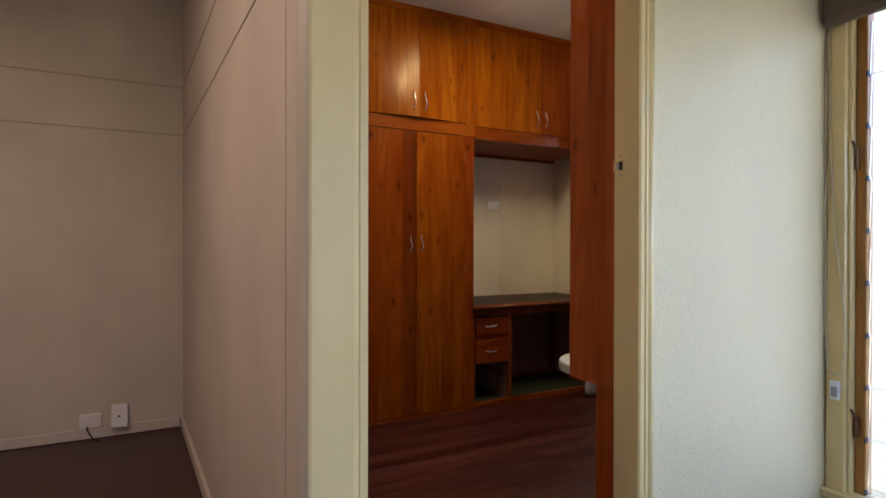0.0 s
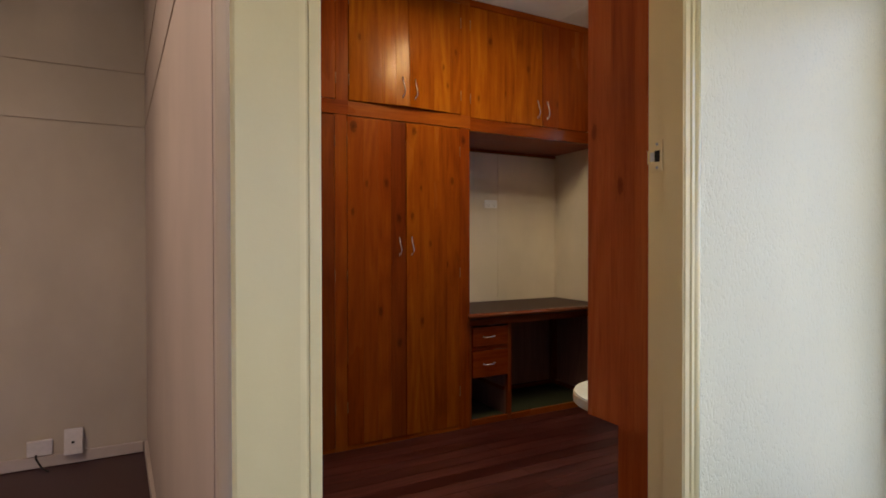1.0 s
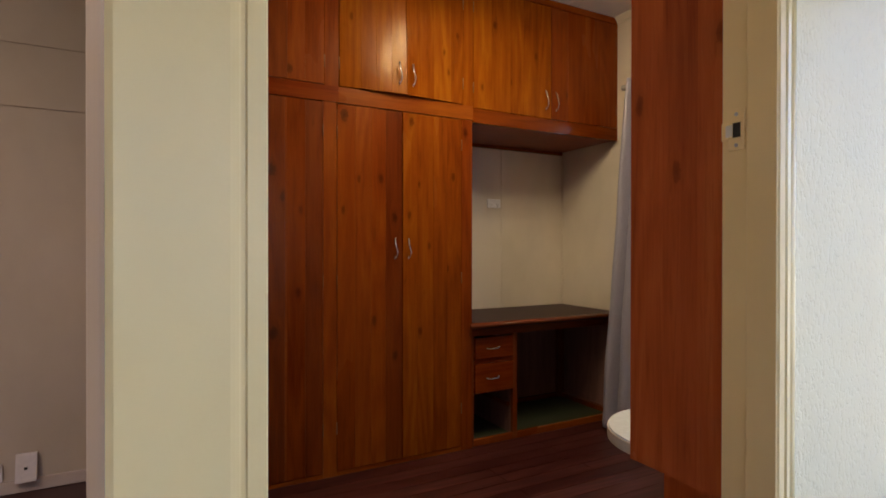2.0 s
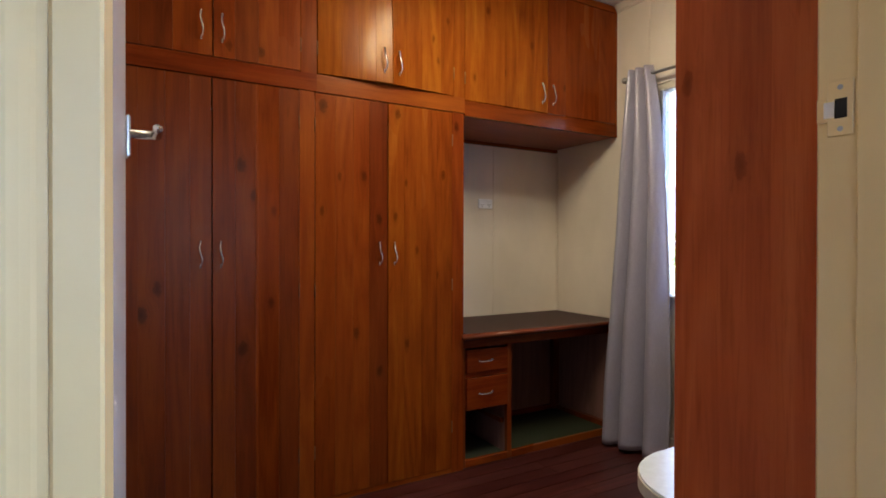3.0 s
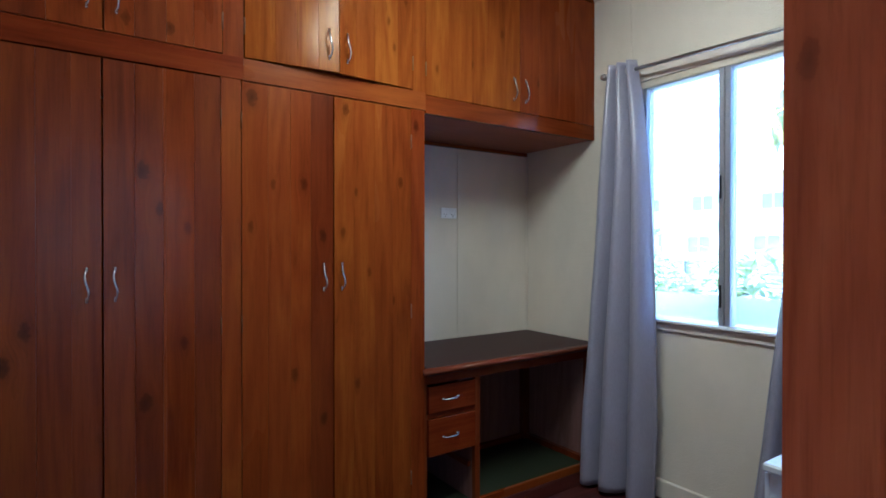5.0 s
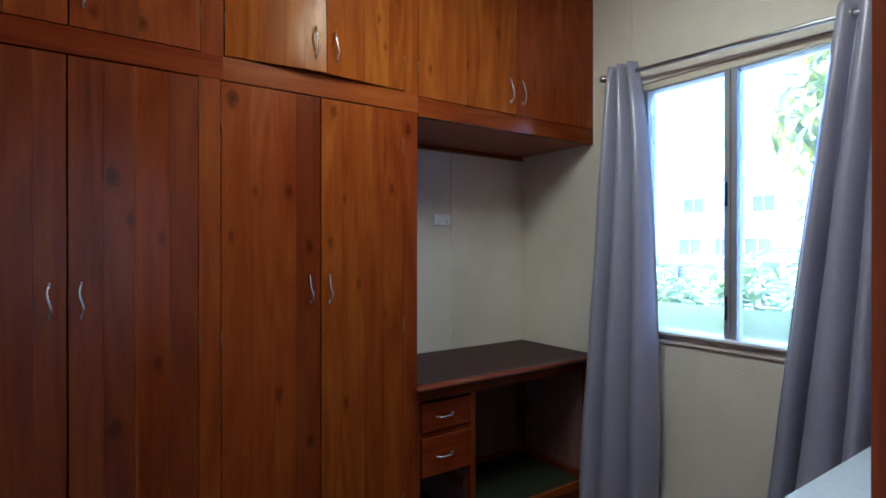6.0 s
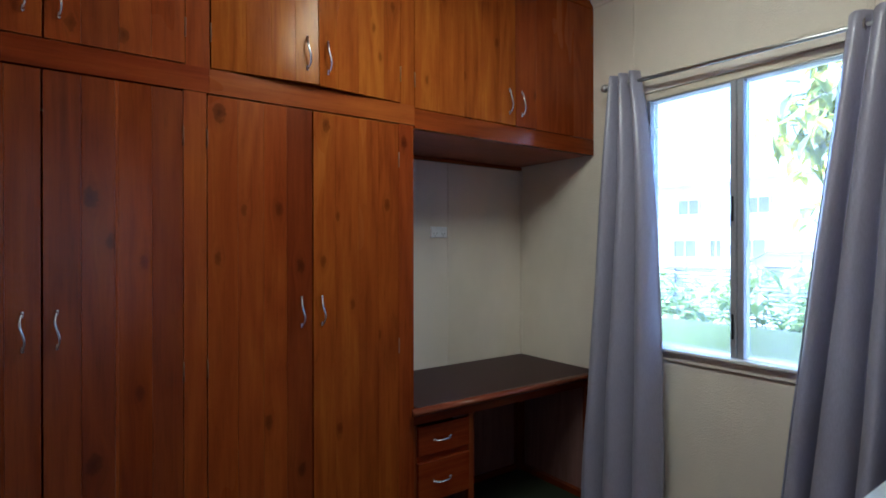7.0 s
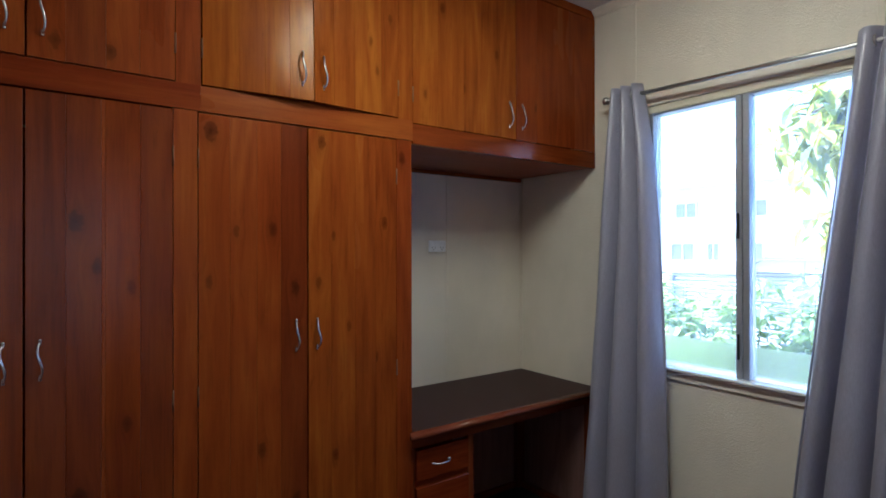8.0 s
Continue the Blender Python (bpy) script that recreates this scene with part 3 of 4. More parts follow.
for x in (1.95, 2.28):
    for y in (1.30, 1.55):
        part("leg", boxes((x - 0.02, x + 0.02, y - 0.02, y + 0.02, 0, 0.714), bevel=0.003), WHITETOP, table)

chest = thing("white_cabinet", (2.76, 1.6, 0), "low white laminate cabinet beside the curtain", "cabinet")
part("top", boxes((2.376, 3.14, 1.252, 1.945, 0.695, 0.72), bevel=0.006), WHITETOP, chest)
part("body", boxes((2.39, 3.126, 1.26, 1.93, 0.0, 0.694), bevel=0.002), WHITETOP, chest)
for xa, xb in ((2.394, 2.755), (2.761, 3.122)):
    part("door", boxes((xa, xb, 1.931, 1.945, 0.03, 0.688), bevel=0.002), WHITETOP, chest)

# ---- doorway ----
fr = thing("door_frame", (0.97, 1.2, 0), "cream gloss painted door frame with worn edges", "door frame", kind="structure")
part("jamb", boxes((JL - 0.0195, JL, 1.1155, DW1 + 0.002, 0, 2.08), bevel=0.0015), JAMB, fr)
part("jamb", boxes((JR, JR + 0.0200, 1.1245, DW1 + 0.002, 0, 2.08), bevel=0.003), JAMB, fr)
part("door_stop", boxes((JR - 0.0035, JR - 0.0002, 1.1265, 1.1785, 0, 2.059), bevel=0.001), JAMB, fr)
part("head", boxes((JL, JR, 1.1245, DW1 + 0.002, 2.06, 2.08)), JAMB, fr)
bm = prism(bmesh.new(), [(0.446, 1.164), (0.446, 1.116), (0.452, 1.114), (0.541, 1.114), (0.545, 1.1148), (0.5485, 1.1158), (0.5505, 1.1168), (0.5543, 1.1172), (0.5543, 1.164)], "z", 0, 2.17)
# Edge toned darker than the casing: the shade of its west side
part("edge_mould", prism(bmesh.new(), [(0.430, 1.164), (0.430, 1.152), (0.432, 1.142), (0.437, 1.131), (0.442, 1.121), (0.4458, 1.1165), (0.4458, 1.164)], "z", 0, 2.17), TAN, fr, "rounded outer edge, toned beige for its shaded side")
part("casing", bm, JAMB, fr)
# Beige here also stands for the frame's shaded return
part("return", boxes((0.446, 0.4695, 1.1641, 1.2259, 0, H)), PINK, fr)
part("casing", boxes((JR + 0.0201, 1.4315, 1.124, 1.164, 0, 2.17), bevel=0.004), GLOSS, fr)
part("bead", tube(bmesh.new(), [(1.4505, 1.148, 0), (1.4505, 1.148, 2.17)], 0.0175, 18), GLOSS, fr, smooth=True)
part("casing", boxes((JL - 0.023, JR + 0.021, 1.130, 1.164, 2.082, 2.17), bevel=0.004), JAMB, fr)
st = part("strike_plate", boxes((JR - 0.0030, JR - 0.0002, 1.183, 1.2135, 1.374, 1.448), (JR - 0.0036, JR - 0.0002, 1.2136, 1.226, 1.394, 1.426), bevel=0.0008), JAMB, fr, "painted metal strike plate")
part("keyhole", boxes((JR - 0.0035, JR - 0.0031, 1.190, 1.2045, 1.397, 1.423)), BLACK, st, "dark latch hole")
part("latch_lip", boxes((JR - 0.0046, JR - 0.0037, 1.2046, 1.2170, 1.399, 1.420)), STEEL, st, "bare steel lip")
for z in (1.383, 1.438):
    part("screw", tube(bmesh.new(), [(JR - 0.0034, 1.198, z), (JR - 0.0028, 1.198, z)], 0.0035, 10), ALU, st)

door = thing("open_door", (JL + 0.01, 1.245, 0), "white painted bedroom door standing open, lever handle", "door", kind="structure")
part("leaf", boxes((JL - 0.040, JL - 0.003, 1.25, 2.052, 0.012, 2.045), bevel=0.002), DOORPAINT, door)
bm = boxes((JL - 0.0026, JL + 0.006, 1.985, 2.022, 1.390, 1.468), bevel=0.003)
part("handle_plate", bm, CHROME, door, "chrome handle plate")
bm = tube(bmesh.new(), [(JL + 0.006, 2.003, 1.436), (JL + 0.040, 2.003, 1.436), (JL + 0.048, 1.995, 1.436), (JL + 0.050, 1.95, 1.437), (JL + 0.046, 1.905, 1.432)], [0.009, 0.009, 0.01, 0.009, 0.007], 10)
part("lever", bm, CHROME, door, "chrome lever handle", smooth=True)

# ---- bedroom window ----
win = thing("window_1", (EAST, 2.58, 0.95), "aluminium louvre window with clear blades and frosted bottom blades", "window", kind="structure")
wy0, wy1, wz0, wz1 = WIN
part("head_casing", boxes((EAST - 0.020, EAST - 0.0005, wy0 - 0.09, wy1 + 0.09, wz1 + 0.026, wz1 + 0.092), bevel=0.003), BEDWALL, win)
part("head_strip", boxes((EAST - 0.008, EAST - 0.0005, wy0 - 0.02, wy1 + 0.02, wz1 - 0.010, wz1 + 0.0255), bevel=0.001), CREAM, win, "dull cream strip under the head casing")
part("casing", boxes((EAST - 0.018, EAST - 0.0005, wy1 + 0.0205, wy1 + 0.09, wz0, wz1 + 0.0255), bevel=0.004), BEDWALL, win)
part("casing", boxes((EAST - 0.018, EAST - 0.0005, wy0 - 0.09, wy0 - 0.0205, wz0, wz1 + 0.0255), bevel=0.004), BEDWALL, win)
part("window_sill", boxes((EAST - 0.040, EAST + 0.098, wy0 - 0.1, wy1 + 0.1, wz0 - 0.016, wz0 - 0.0005), bevel=0.004), WHITEGLOSS, win)
part("apron", boxes((EAST - 0.014, EAST - 0.0005, wy0 - 0.09, wy1 + 0.09, wz0 - 0.062, wz0 - 0.0165), bevel=0.004), BEDWALL, win)
part("reveal", boxes((EAST + 0.001, EAST + 0.098, wy0 + 0.0005, wy1 - 0.0005, wz1 - 0.010, wz1 - 0.0005)), WHITEGLOSS, win)
GX = EAST + 0.024
part("frame", boxes((GX - 0.03, GX + 0.03, wy1 - 0.022, wy1 - 0.001, wz0, wz1 - 0.011), bevel=0.002), ALU, win, "weathered aluminium louvre channel")
part("frame", boxes((GX - 0.03, GX + 0.03, wy0 + 0.001, wy0 + 0.022, wz0, wz1 - 0.011), bevel=0.002), ALU, win, "weathered aluminium louvre channel")
part("head_channel", boxes((GX - 0.03, GX + 0.03, wy0 + 0.023, 2.533, wz1 - 0.019, wz1 - 0.011), (GX - 0.03, GX + 0.03, 2.593, wy1 - 0.023, wz1 - 0.019, wz1 - 0.011), bevel=0.002), ALU, win, "weathered aluminium head channel")
part("mullion", boxes((GX - 0.030, GX + 0.03, 2.534, 2.562, wz0, wz1 - 0.011), (GX - 0.03, GX + 0.03, 2.565, 2.592, wz0, wz1 - 0.011), bevel=0.003), ALU, win, "weathered aluminium louvre mullion")
for yc, zc in ((2.578, 1.08), (2.578, 1.60)):
    part("louvre_lever", boxes((GX - 0.044, GX - 0.0335, yc - 0.004, yc + 0.004, zc - 0.055, zc + 0.055), bevel=0.002), BLACK, win, "dark louvre lever")
PITCH = 0.1360
for ya, yb in ((2.594, wy1 - 0.024), (wy0 + 0.024, 2.532)):
    for i in range(9):
        zc = wz0 + 0.004 + PITCH * i
        frosted = i == 0
        bm = boxes((-0.0025, 0.0025, ya, yb, 0.0, 0.1365))
        bmesh.ops.rotate(bm, verts=bm.verts, cent=(0, 0, 0.068), matrix=Matrix.Rotation(radians(4), 3, "Y"))
        bmesh.ops.translate(bm, verts=bm.verts, vec=(GX, 0, zc))
        p = part("pane", bm, FROST if frosted else CLEAR, win, "frosted glass louvre blade" if frosted else "clear glass louvre blade")
        p.visible_shadow = False
        for yy in (ya - 0.006, yb + 0.006):
            part("clip", boxes((GX - 0.033, GX - 0.0302, yy - 0.003, yy + 0.003, zc + 0.035, zc + 0.09), bevel=0.001), ALU, win)

# ---- curtain rod and curtains ----
RX = 3.245


def rod_z(y):
    """The rod hangs a little lower towards the door."""
    return 2.262 - 0.038 * (3.175 - y)


rod = thing("curtain_rod", (RX, 2.5, rod_z(2.5)), "brushed steel curtain rod with round end knobs", "curtain rod")
part("pole", tube(bmesh.new(), [(RX, 3.175, rod_z(3.175)), (RX, 1.42, rod_z(1.42))], 0.0095, 14), STEEL, rod, smooth=True)
for yk, sgn in ((3.195, 1), (1.40, -1)):
    bm = bmesh.new()
    bmesh.ops.create_uvsphere(bm, u_segments=14, v_segments=10, radius=0.020, matrix=Matrix.Translation((RX, yk, rod_z(yk))))
    tube(bm, [(RX, yk - 0.03 * sgn, rod_z(yk)), (RX, yk - 0.012 * sgn, rod_z(yk))], 0.013, 12)
    part("finial", bm, STEEL, rod, smooth=True)
for yk in (3.168, 1.45):
    bm = tube(bmesh.new(), [(EAST - 0.001, yk, rod_z(yk) + 0.01), (RX + 0.02, yk, rod_z(yk) + 0.005), (RX, yk, rod_z(yk) - 0.012)], 0.006, 8)
    part("bracket", bm, STEEL, rod, smooth=True)


def curtain(label, top, bottom, ztop, zbot, folds, seed, flare=(1.6, 3.5), lean=(0.085, 0.04), amp=(0.024, 0.085), phase=0.0):
    """A hanging eyelet curtain, gathered between two y values at the top and two at the bottom: broad round pleats, narrow creases.
    flare: how soon each edge swings out; lean: how far each edge hangs into the room at the hem."""
    rng = random.Random(seed)
    t = thing("curtain", (RX, (bottom[0] + bottom[1]) / 2, zbot), label, "curtain", "grey curtains")
    nu, nv = int(folds * 26), 64
    push = [rng.uniform(-0.22, 0.22) for _ in range(int(folds) + 3)]
    size = [rng.uniform(0.65, 1.35) for _ in range(int(folds) + 3)]
    bm = bmesh.new()
    grid = []
    for j in range(nv + 1):
        w = j / nv
        row = []
        ya = top[0] + (bottom[0] - top[0]) * (1 - (1 - w) ** flare[0])
        yb = top[1] + (bottom[1] - top[1]) * (1 - (1 - w) ** flare[1])
        for i in range(nu + 1):
            u = i / nu
            c = u * folds
            k, f = int(c), c - int(c)
            f = f * f * (3 - 2 * f)
            drift = (push[k] * (1 - f) + push[k + 1] * f) * w
            mixv = 1 + (size[k] * (1 - f) + size[k + 1] * f - 1) * min(1, 2 * w)
            a = (amp[0] + (amp[1] - amp[0]) * w ** 0.8) * mixv
            ridge = abs(math.sin(math.pi * (c + phase + drift)))
            shape = 2 * ridge ** (0.85 - 0.2 * w) - 1
            x = RX - 0.012 - a * shape - (lean[0] * (1 - u) + lean[1] * u) * w + 0.005 * math.sin(8 * w + 5 * u + seed)
            x += 0.004 * math.sin(23 * w + 11 * u + seed) * w
            y = ya + (yb - ya) * u + 0.008 * math.sin(2 * math.pi * (c + phase + drift)) * w
            if 0.945 < w < 0.965:
                x += 0.003
            z = ztop + (zbot - ztop) * w - 0.02 * u * w * w + 0.006 * math.sin(7 * u + seed) * w ** 8
            row.append(bm.verts.new((min(x, EAST - 0.022), y, z)))
        grid.append(row)
    for r0, r1 in zip(grid, grid[1:]):
        for i in range(nu):
            bm.faces.new((r0[i], r0[i + 1], r1[i + 1], r1[i]))
    ob = part("cloth", bm, CLOTH, t, smooth=True)
    so = ob.modifiers.new("thickness", "SOLIDIFY")
    so.thickness = 0.0025
    for i in range(int(folds * 2)):
        u = (i + 0.5) / (folds * 2)
        y = top[0] + (top[1] - top[0]) * u
        bm = bmesh.new()
        n = 20
        ring = []
        for k in range(n):
            a = 2 * math.pi * k / n
            ring.append([bm.verts.new((RX + (0.021 + 0.004 * math.cos(b)) * math.cos(a), y + 0.004 * math.sin(b), rod_z(y) + (0.021 + 0.004 * math.cos(b)) * math.sin(a))) for b in (0, math.pi / 2, math.pi, 1.5 * math.pi)])
        for k in range(n):
            for b in range(4):
                bm.faces.new((ring[k][b], ring[k][(b + 1) % 4], ring[(k + 1) % n][(b + 1) % 4], ring[(k + 1) % n][b]))
        part("eyelet", bm, STEEL, t, "steel eyelet ring", smooth=True)
    return t


curtain("long grey satin eyelet curtain drawn to the side of the desk", (3.160, 2.993), (3.278, 2.862), 2.306, 0.032, 3, 3)
curtain("long grey satin eyelet curtain drawn to the white cabinet", (2.130, 1.600), (2.385, 1.560), 2.268, 0.032, 7, 8, flare=(1.08, 1.0), lean=(0.03, 0.03), amp=(0.024, 0.07))

# ---- trims ----
solid("trim", boxes((2.148, EAST - 0.02, BACK - 0.030, BACK - 0.002, 1.921, 1.942), bevel=0.003), WOOD_RAIL, "red timber cleat under the overhead cabinet", "trim")
solid("trim", boxes((2.752, 2.772, BACK - 0.006, BACK - 0.0005, 0.752, 1.920), bevel=0.002), BEDWALL, "off-white vertical cover strip in the desk niche", "trim")
solid("trim", boxes((EAST - 0.014, EAST - 0.0005, BACK - 0.016, BACK - 0.002, 0.752, 1.940), bevel=0.004), BEDWALL, "off-white corner bead in the desk niche", "trim")
for y in (3.093, 2.084):
    solid("trim", boxes((EAST - 0.006, EAST - 0.0005, y - 0.012, y + 0.012, wz1 + 0.093, H - 0.045), bevel=0.002), BEDWALL, "off-white vertical cover strip above the window", "trim")
bm = prism(bmesh.new(), [(EAST - 0.0005, H - 0.043), (EAST - 0.0005, H - 0.001), (EAST - 0.036, H - 0.001), (EAST - 0.033, H - 0.010), (EAST - 0.014, H - 0.030), (EAST - 0.010, H - 0.043)], "y", DW1 + 0.01, FRONT - 0.004)
solid("cornice", bm, BEDWALL, "small off-white painted scotia cornice", "trim")
solid("baseboard", boxes((EAST - 0.018, EAST - 0.0005, 1.95, FRONT - 0.004, 0.0, 0.10), bevel=0.006), BEDWALL, "white painted skirting below the window", "skirting")
for xa in (1.30, 2.20, 2.9):
    solid("trim", boxes((xa - 0.02, xa + 0.02, DW1 + 0.02, FRONT - 0.01, H - 0.008, H - 0.0005), bevel=0.003), CEILING, "off-white ceiling cover strip", "trim")

# beige room: joints, skirting and power points
for z in (1.884, 2.192):
    solid("trim", boxes((-2.59, 0.30, 3.888, 3.8945, z - 0.0013, z + 0.0013)), JOINT, "thin dark sheet joint on the beige wall", "trim")


def along_west(y):
    return 0.446 + (0.28 - 0.446) * (y - 1.226) / (BACK + 0.1 - 1.226)


for z in (1.884, 2.192):
    bm = prism(bmesh.new(), [(along_west(1.23) - 0.003, 1.23), (along_west(1.23), 1.23), (along_west(3.88), 3.88), (along_west(3.88) - 0.003, 3.88)], "z", z - 0.0013, z + 0.0013)
    solid("trim", bm, JOINT, "thin dark sheet joint on the beige wall", "trim")
bm = prism(bmesh.new(), [(along_west(1.318) - 0.0015, 1.318), (along_west(1.318), 1.318), (along_west(1.325), 1.325), (along_west(1.325) - 0.0015, 1.325)], "z", 0.07, H)
solid("trim", bm, PINK, "narrow beige upright cover strip", "trim")
bm = prism(bmesh.new(), [(along_west(1.23) - 0.016, 1.23), (along_west(1.23), 1.23), (along_west(3.89), 3.89), (along_west(3.89) - 0.016, 3.89)], "z", 0, 0.062)
solid("baseboard", bm, PINK, "low beige painted skirting", "skirting")
solid("baseboard", boxes((-2.59, 0.268, 3.880, 3.8945, 0, 0.062), bevel=0.003), PINK, "low beige painted skirting", "skirting")


def wall_box(name, x0, x1, z0, z1, y, label, deep=0.012, mat=WHITEP):
    t = thing(name, ((x0 + x1) / 2, y, z0), label, "power point")
    part("plate", boxes((x0, x1, y - deep, y - 0.0005, z0, z1), bevel=0.003), mat, t)
    return t


ps = wall_box("power_point", 2.628, 2.744, 1.488, 1.552, BACK, "white double power point with two switches")
for cx in (2.658, 2.714):
    part("switch", boxes((cx - 0.006, cx + 0.006, BACK - 0.016, BACK - 0.0125, 1.530, 1.543), bevel=0.001), WHITEP, ps)
    for dx, dz in ((-0.009, 0.0), (0.009, 0.0), (0.0, -0.012)):
        part("slot", boxes((cx + dx - 0.0015, cx + dx + 0.0015, BACK - 0.0128, BACK - 0.0122, 1.509 + dz, 1.517 + dz)), BLACK, ps)
wall_box("power_point", -0.276, -0.163, 0.066, 0.148, 3.8955, "white low double power point above the skirting", 0.02, DULLP)
tp = thing("phone_point", (-0.06, 3.89, 0.05), "white low socket box with a small dark hole", "socket")
part("body", prism(bmesh.new(), [(3.8795, 0.052), (3.842, 0.060), (3.862, 0.190), (3.8795, 0.192)], "x", -0.108, -0.024), DULLP, tp)
part("hole", boxes((-0.074, -0.060, 3.8475, 3.853, 0.118, 0.130), bevel=0.001), BLACK, tp)
cb = tube(bmesh.new(), [(-0.235, 3.87, 0.075), (-0.232, 3.855, 0.06), (-0.215, 3.845, 0.03), (-0.20, 3.84, 0.006), (-0.17, 3.80, 0.004)], 0.0045, 8)
tagged(new("cable", mesh_of("cable", cb, BLACK, True)), "black power cable hanging from the low power point", "cable")

# ---- hall window ----
hw = thing("window_2", (HX, 0.0, 0.26), "tall hall louvre window in a cream and amber timber frame", "window", kind="structure")
part("casing", boxes((HX - 0.022, HX - 0.0005, hy1, hy1 + 0.068, 0.0, hz1 + 0.07), bevel=0.006), GLOSS, hw)
part("casing", boxes((HX - 0.012, HX - 0.0005, hy0 - 0.07, hy0, 0.0, hz1 + 0.07), bevel=0.005), GLOSS, hw)
part("jamb", boxes((HX - 0.010, HX + 0.098, hy1 - 0.014, hy1 - 0.0005, hz0, hz1), bevel=0.003), GLOSS, hw)
part("window_sill", boxes((HX - 0.045, HX + 0.12, hy0 - 0.08, hy1 + 0.075, hz0 - 0.035, hz0 - 0.0005), bevel=0.006), GLOSS, hw)
part("sash_stile", boxes((HX + 0.012, HX + 0.06, hy1 - 0.050, hy1 - 0.015, hz0, hz1), bevel=0.003), AMBER, hw, "amber varnished louvre stile")
part("sash_stile", boxes((HX + 0.012, HX + 0.06, hy0 + 0.001, hy0 + 0.036, hz0, hz1), bevel=0.003), AMBER, hw, "amber varnished louvre stile")
for yc in (0.20, -0.70):
    part("sash_stile", boxes((HX + 0.012, HX + 0.06, yc - 0.035, yc + 0.035, hz0, hz1), bevel=0.003), AMBER, hw, "amber varnished louvre stile")
for ya, yb in ((0.237, hy1 - 0.052), (-0.663, 0.163), (hy0 + 0.038, -0.737)):
    for i in range(9):
        zc = hz0 + 0.012 + 0.19 * i
        bm = boxes((-0.003, 0.003, ya, yb, 0.0, 0.196))
        bmesh.ops.rotate(bm, verts=bm.verts, cent=(0, 0, 0.098), matrix=Matrix.Rotation(radians(4), 3, "Y"))
        bmesh.ops.translate(bm, verts=bm.verts, vec=(HX + 0.036, 0, zc))
        p = part("pane", bm, CLEAR, hw, "clear glass louvre blade")
        p.visible_shadow = False
        if ya > 0.2:
            part("clip", boxes((HX + 0.010, HX + 0.030, yb + 0.001, yb + 0.005, zc - 0.008, zc + 0.012)), BLACK, hw)
for zc in (1.51, 0.53):
    bm = boxes((HX - 0.006, HX + 0.011, hy1 - 0.030, hy1 - 0.018, zc - 0.06, zc + 0.02), bevel=0.003)
    tube(bm, [(HX - 0.004, hy1 - 0.024, zc + 0.02), (HX - 0.022, hy1 - 0.020, zc + 0.045)], 0.005, 8)
    part("louvre_lever", bm, BRONZE, hw, "dark louvre lever")
bl = thing("roller_blind", (HX - 0.03, -0.25, 1.98), "brown rolled-up window blind above the hall window", "blind")
part("roll", boxes((HX - 0.085, HX - 0.024, hy0 - 0.06, hy1 + 0.062, 1.985, 2.14), bevel=0.02), PELMET, bl)
cd = tube(bmesh.new(), [(HX - 0.03, 1.150, 1.985), (HX - 0.028, 1.140, 1.5), (HX - 0.027, 1.125, 1.2), (HX - 0.026, 1.095, 0.95), (HX - 0.026, 1.088, 0.80), (HX - 0.028, 1.105, 0.70), (HX - 0.028, 1.125, 0.690), (HX - 0.028, 1.150, 0.72), (HX - 0.028, 1.157, 0.9), (HX - 0.03, 1.158, 1.985)], 0.0028, 6)
part("cord", cd, CORD, bl, "looped cream pull cord", smooth=True)
bx = thing("cord_box", (HX - 0.03, 1.12, 0.6), "small grey cord holder on the window casing", "cord holder")
part("body", boxes((HX - 0.034, HX - 0.0225, 1.106, 1.140, 0.600, 0.672), bevel=0.004), WHITEP, bx)
part("face", boxes((HX - 0.037, HX - 0.0342, 1.112, 1.134, 0.612, 0.650), bevel=0.001), ALU, bx, "grey face plate")

# Window added out of view; it lets daylight in from the south
sw = thing("added_window", (0.9, SY, 0.75), "unseen wide window added to light the hall", "window", kind="structure")
part("window_sill", boxes((-0.5, HX - 0.1, SY - 0.098, SY + 0.03, 0.752, 0.775), bevel=0.004), GLOSS, sw)
for x in (-0.48, 0.49, 1.42, HX - 0.12):
    part("window_frame", boxes((x - 0.02, x + 0.02, SY - 0.07, SY - 0.03, 0.776, 2.148), bevel=0.003), GLOSS, sw)
for xa, xb in ((-0.459, 0.469), (0.511, 1.399), (1.441, HX - 0.141)):
    p = part("pane", boxes((xa, xb, SY - 0.052, SY - 0.048, 0.777, 2.147)), CLEAR, sw)
    p.visible_shadow = False

# ---- ceiling lamps ----
GLOW, gnd, glk, gb = nodes_of("lamp_glow")
gb.inputs["Base Color"].default_value = (0.8, 0.78, 0.72, 1)
gb.inputs["Emission Color"].default_value = (1.0, 0.81, 0.42, 1)
gb.inputs["Emission Strength"].default_value = 7.0
# Fitting added out of view to go with the hall fill lamp
cl = thing("added_ceiling_light", (-1.0, 1.6, H), "unseen round ceiling light added to brighten the adjoining room", "ceiling light")
part("base", tube(bmesh.new(), [(-1.0, 1.6, H + 0.018), (-1.0, 1.6, H - 0.03)], 0.15, 32), WHITEP, cl)
part("diffuser", tube(bmesh.new(), [(-1.0, 1.6, H - 0.031), (-1.0, 1.6, H - 0.07), (-1.0, 1.6, H - 0.085)], [0.13, 0.125, 0.09], 32), GLOW, cl, "glowing opal diffuser", smooth=True)
ft = thing("tube_lamp", (1.94, 2.33, H), "white batten with a lit tube on the bedroom ceiling", "ceiling light")
part("batten", boxes((1.90, 1.98, 1.88, 2.78, H - 0.055, H - 0.001), bevel=0.006), WHITEP, ft)
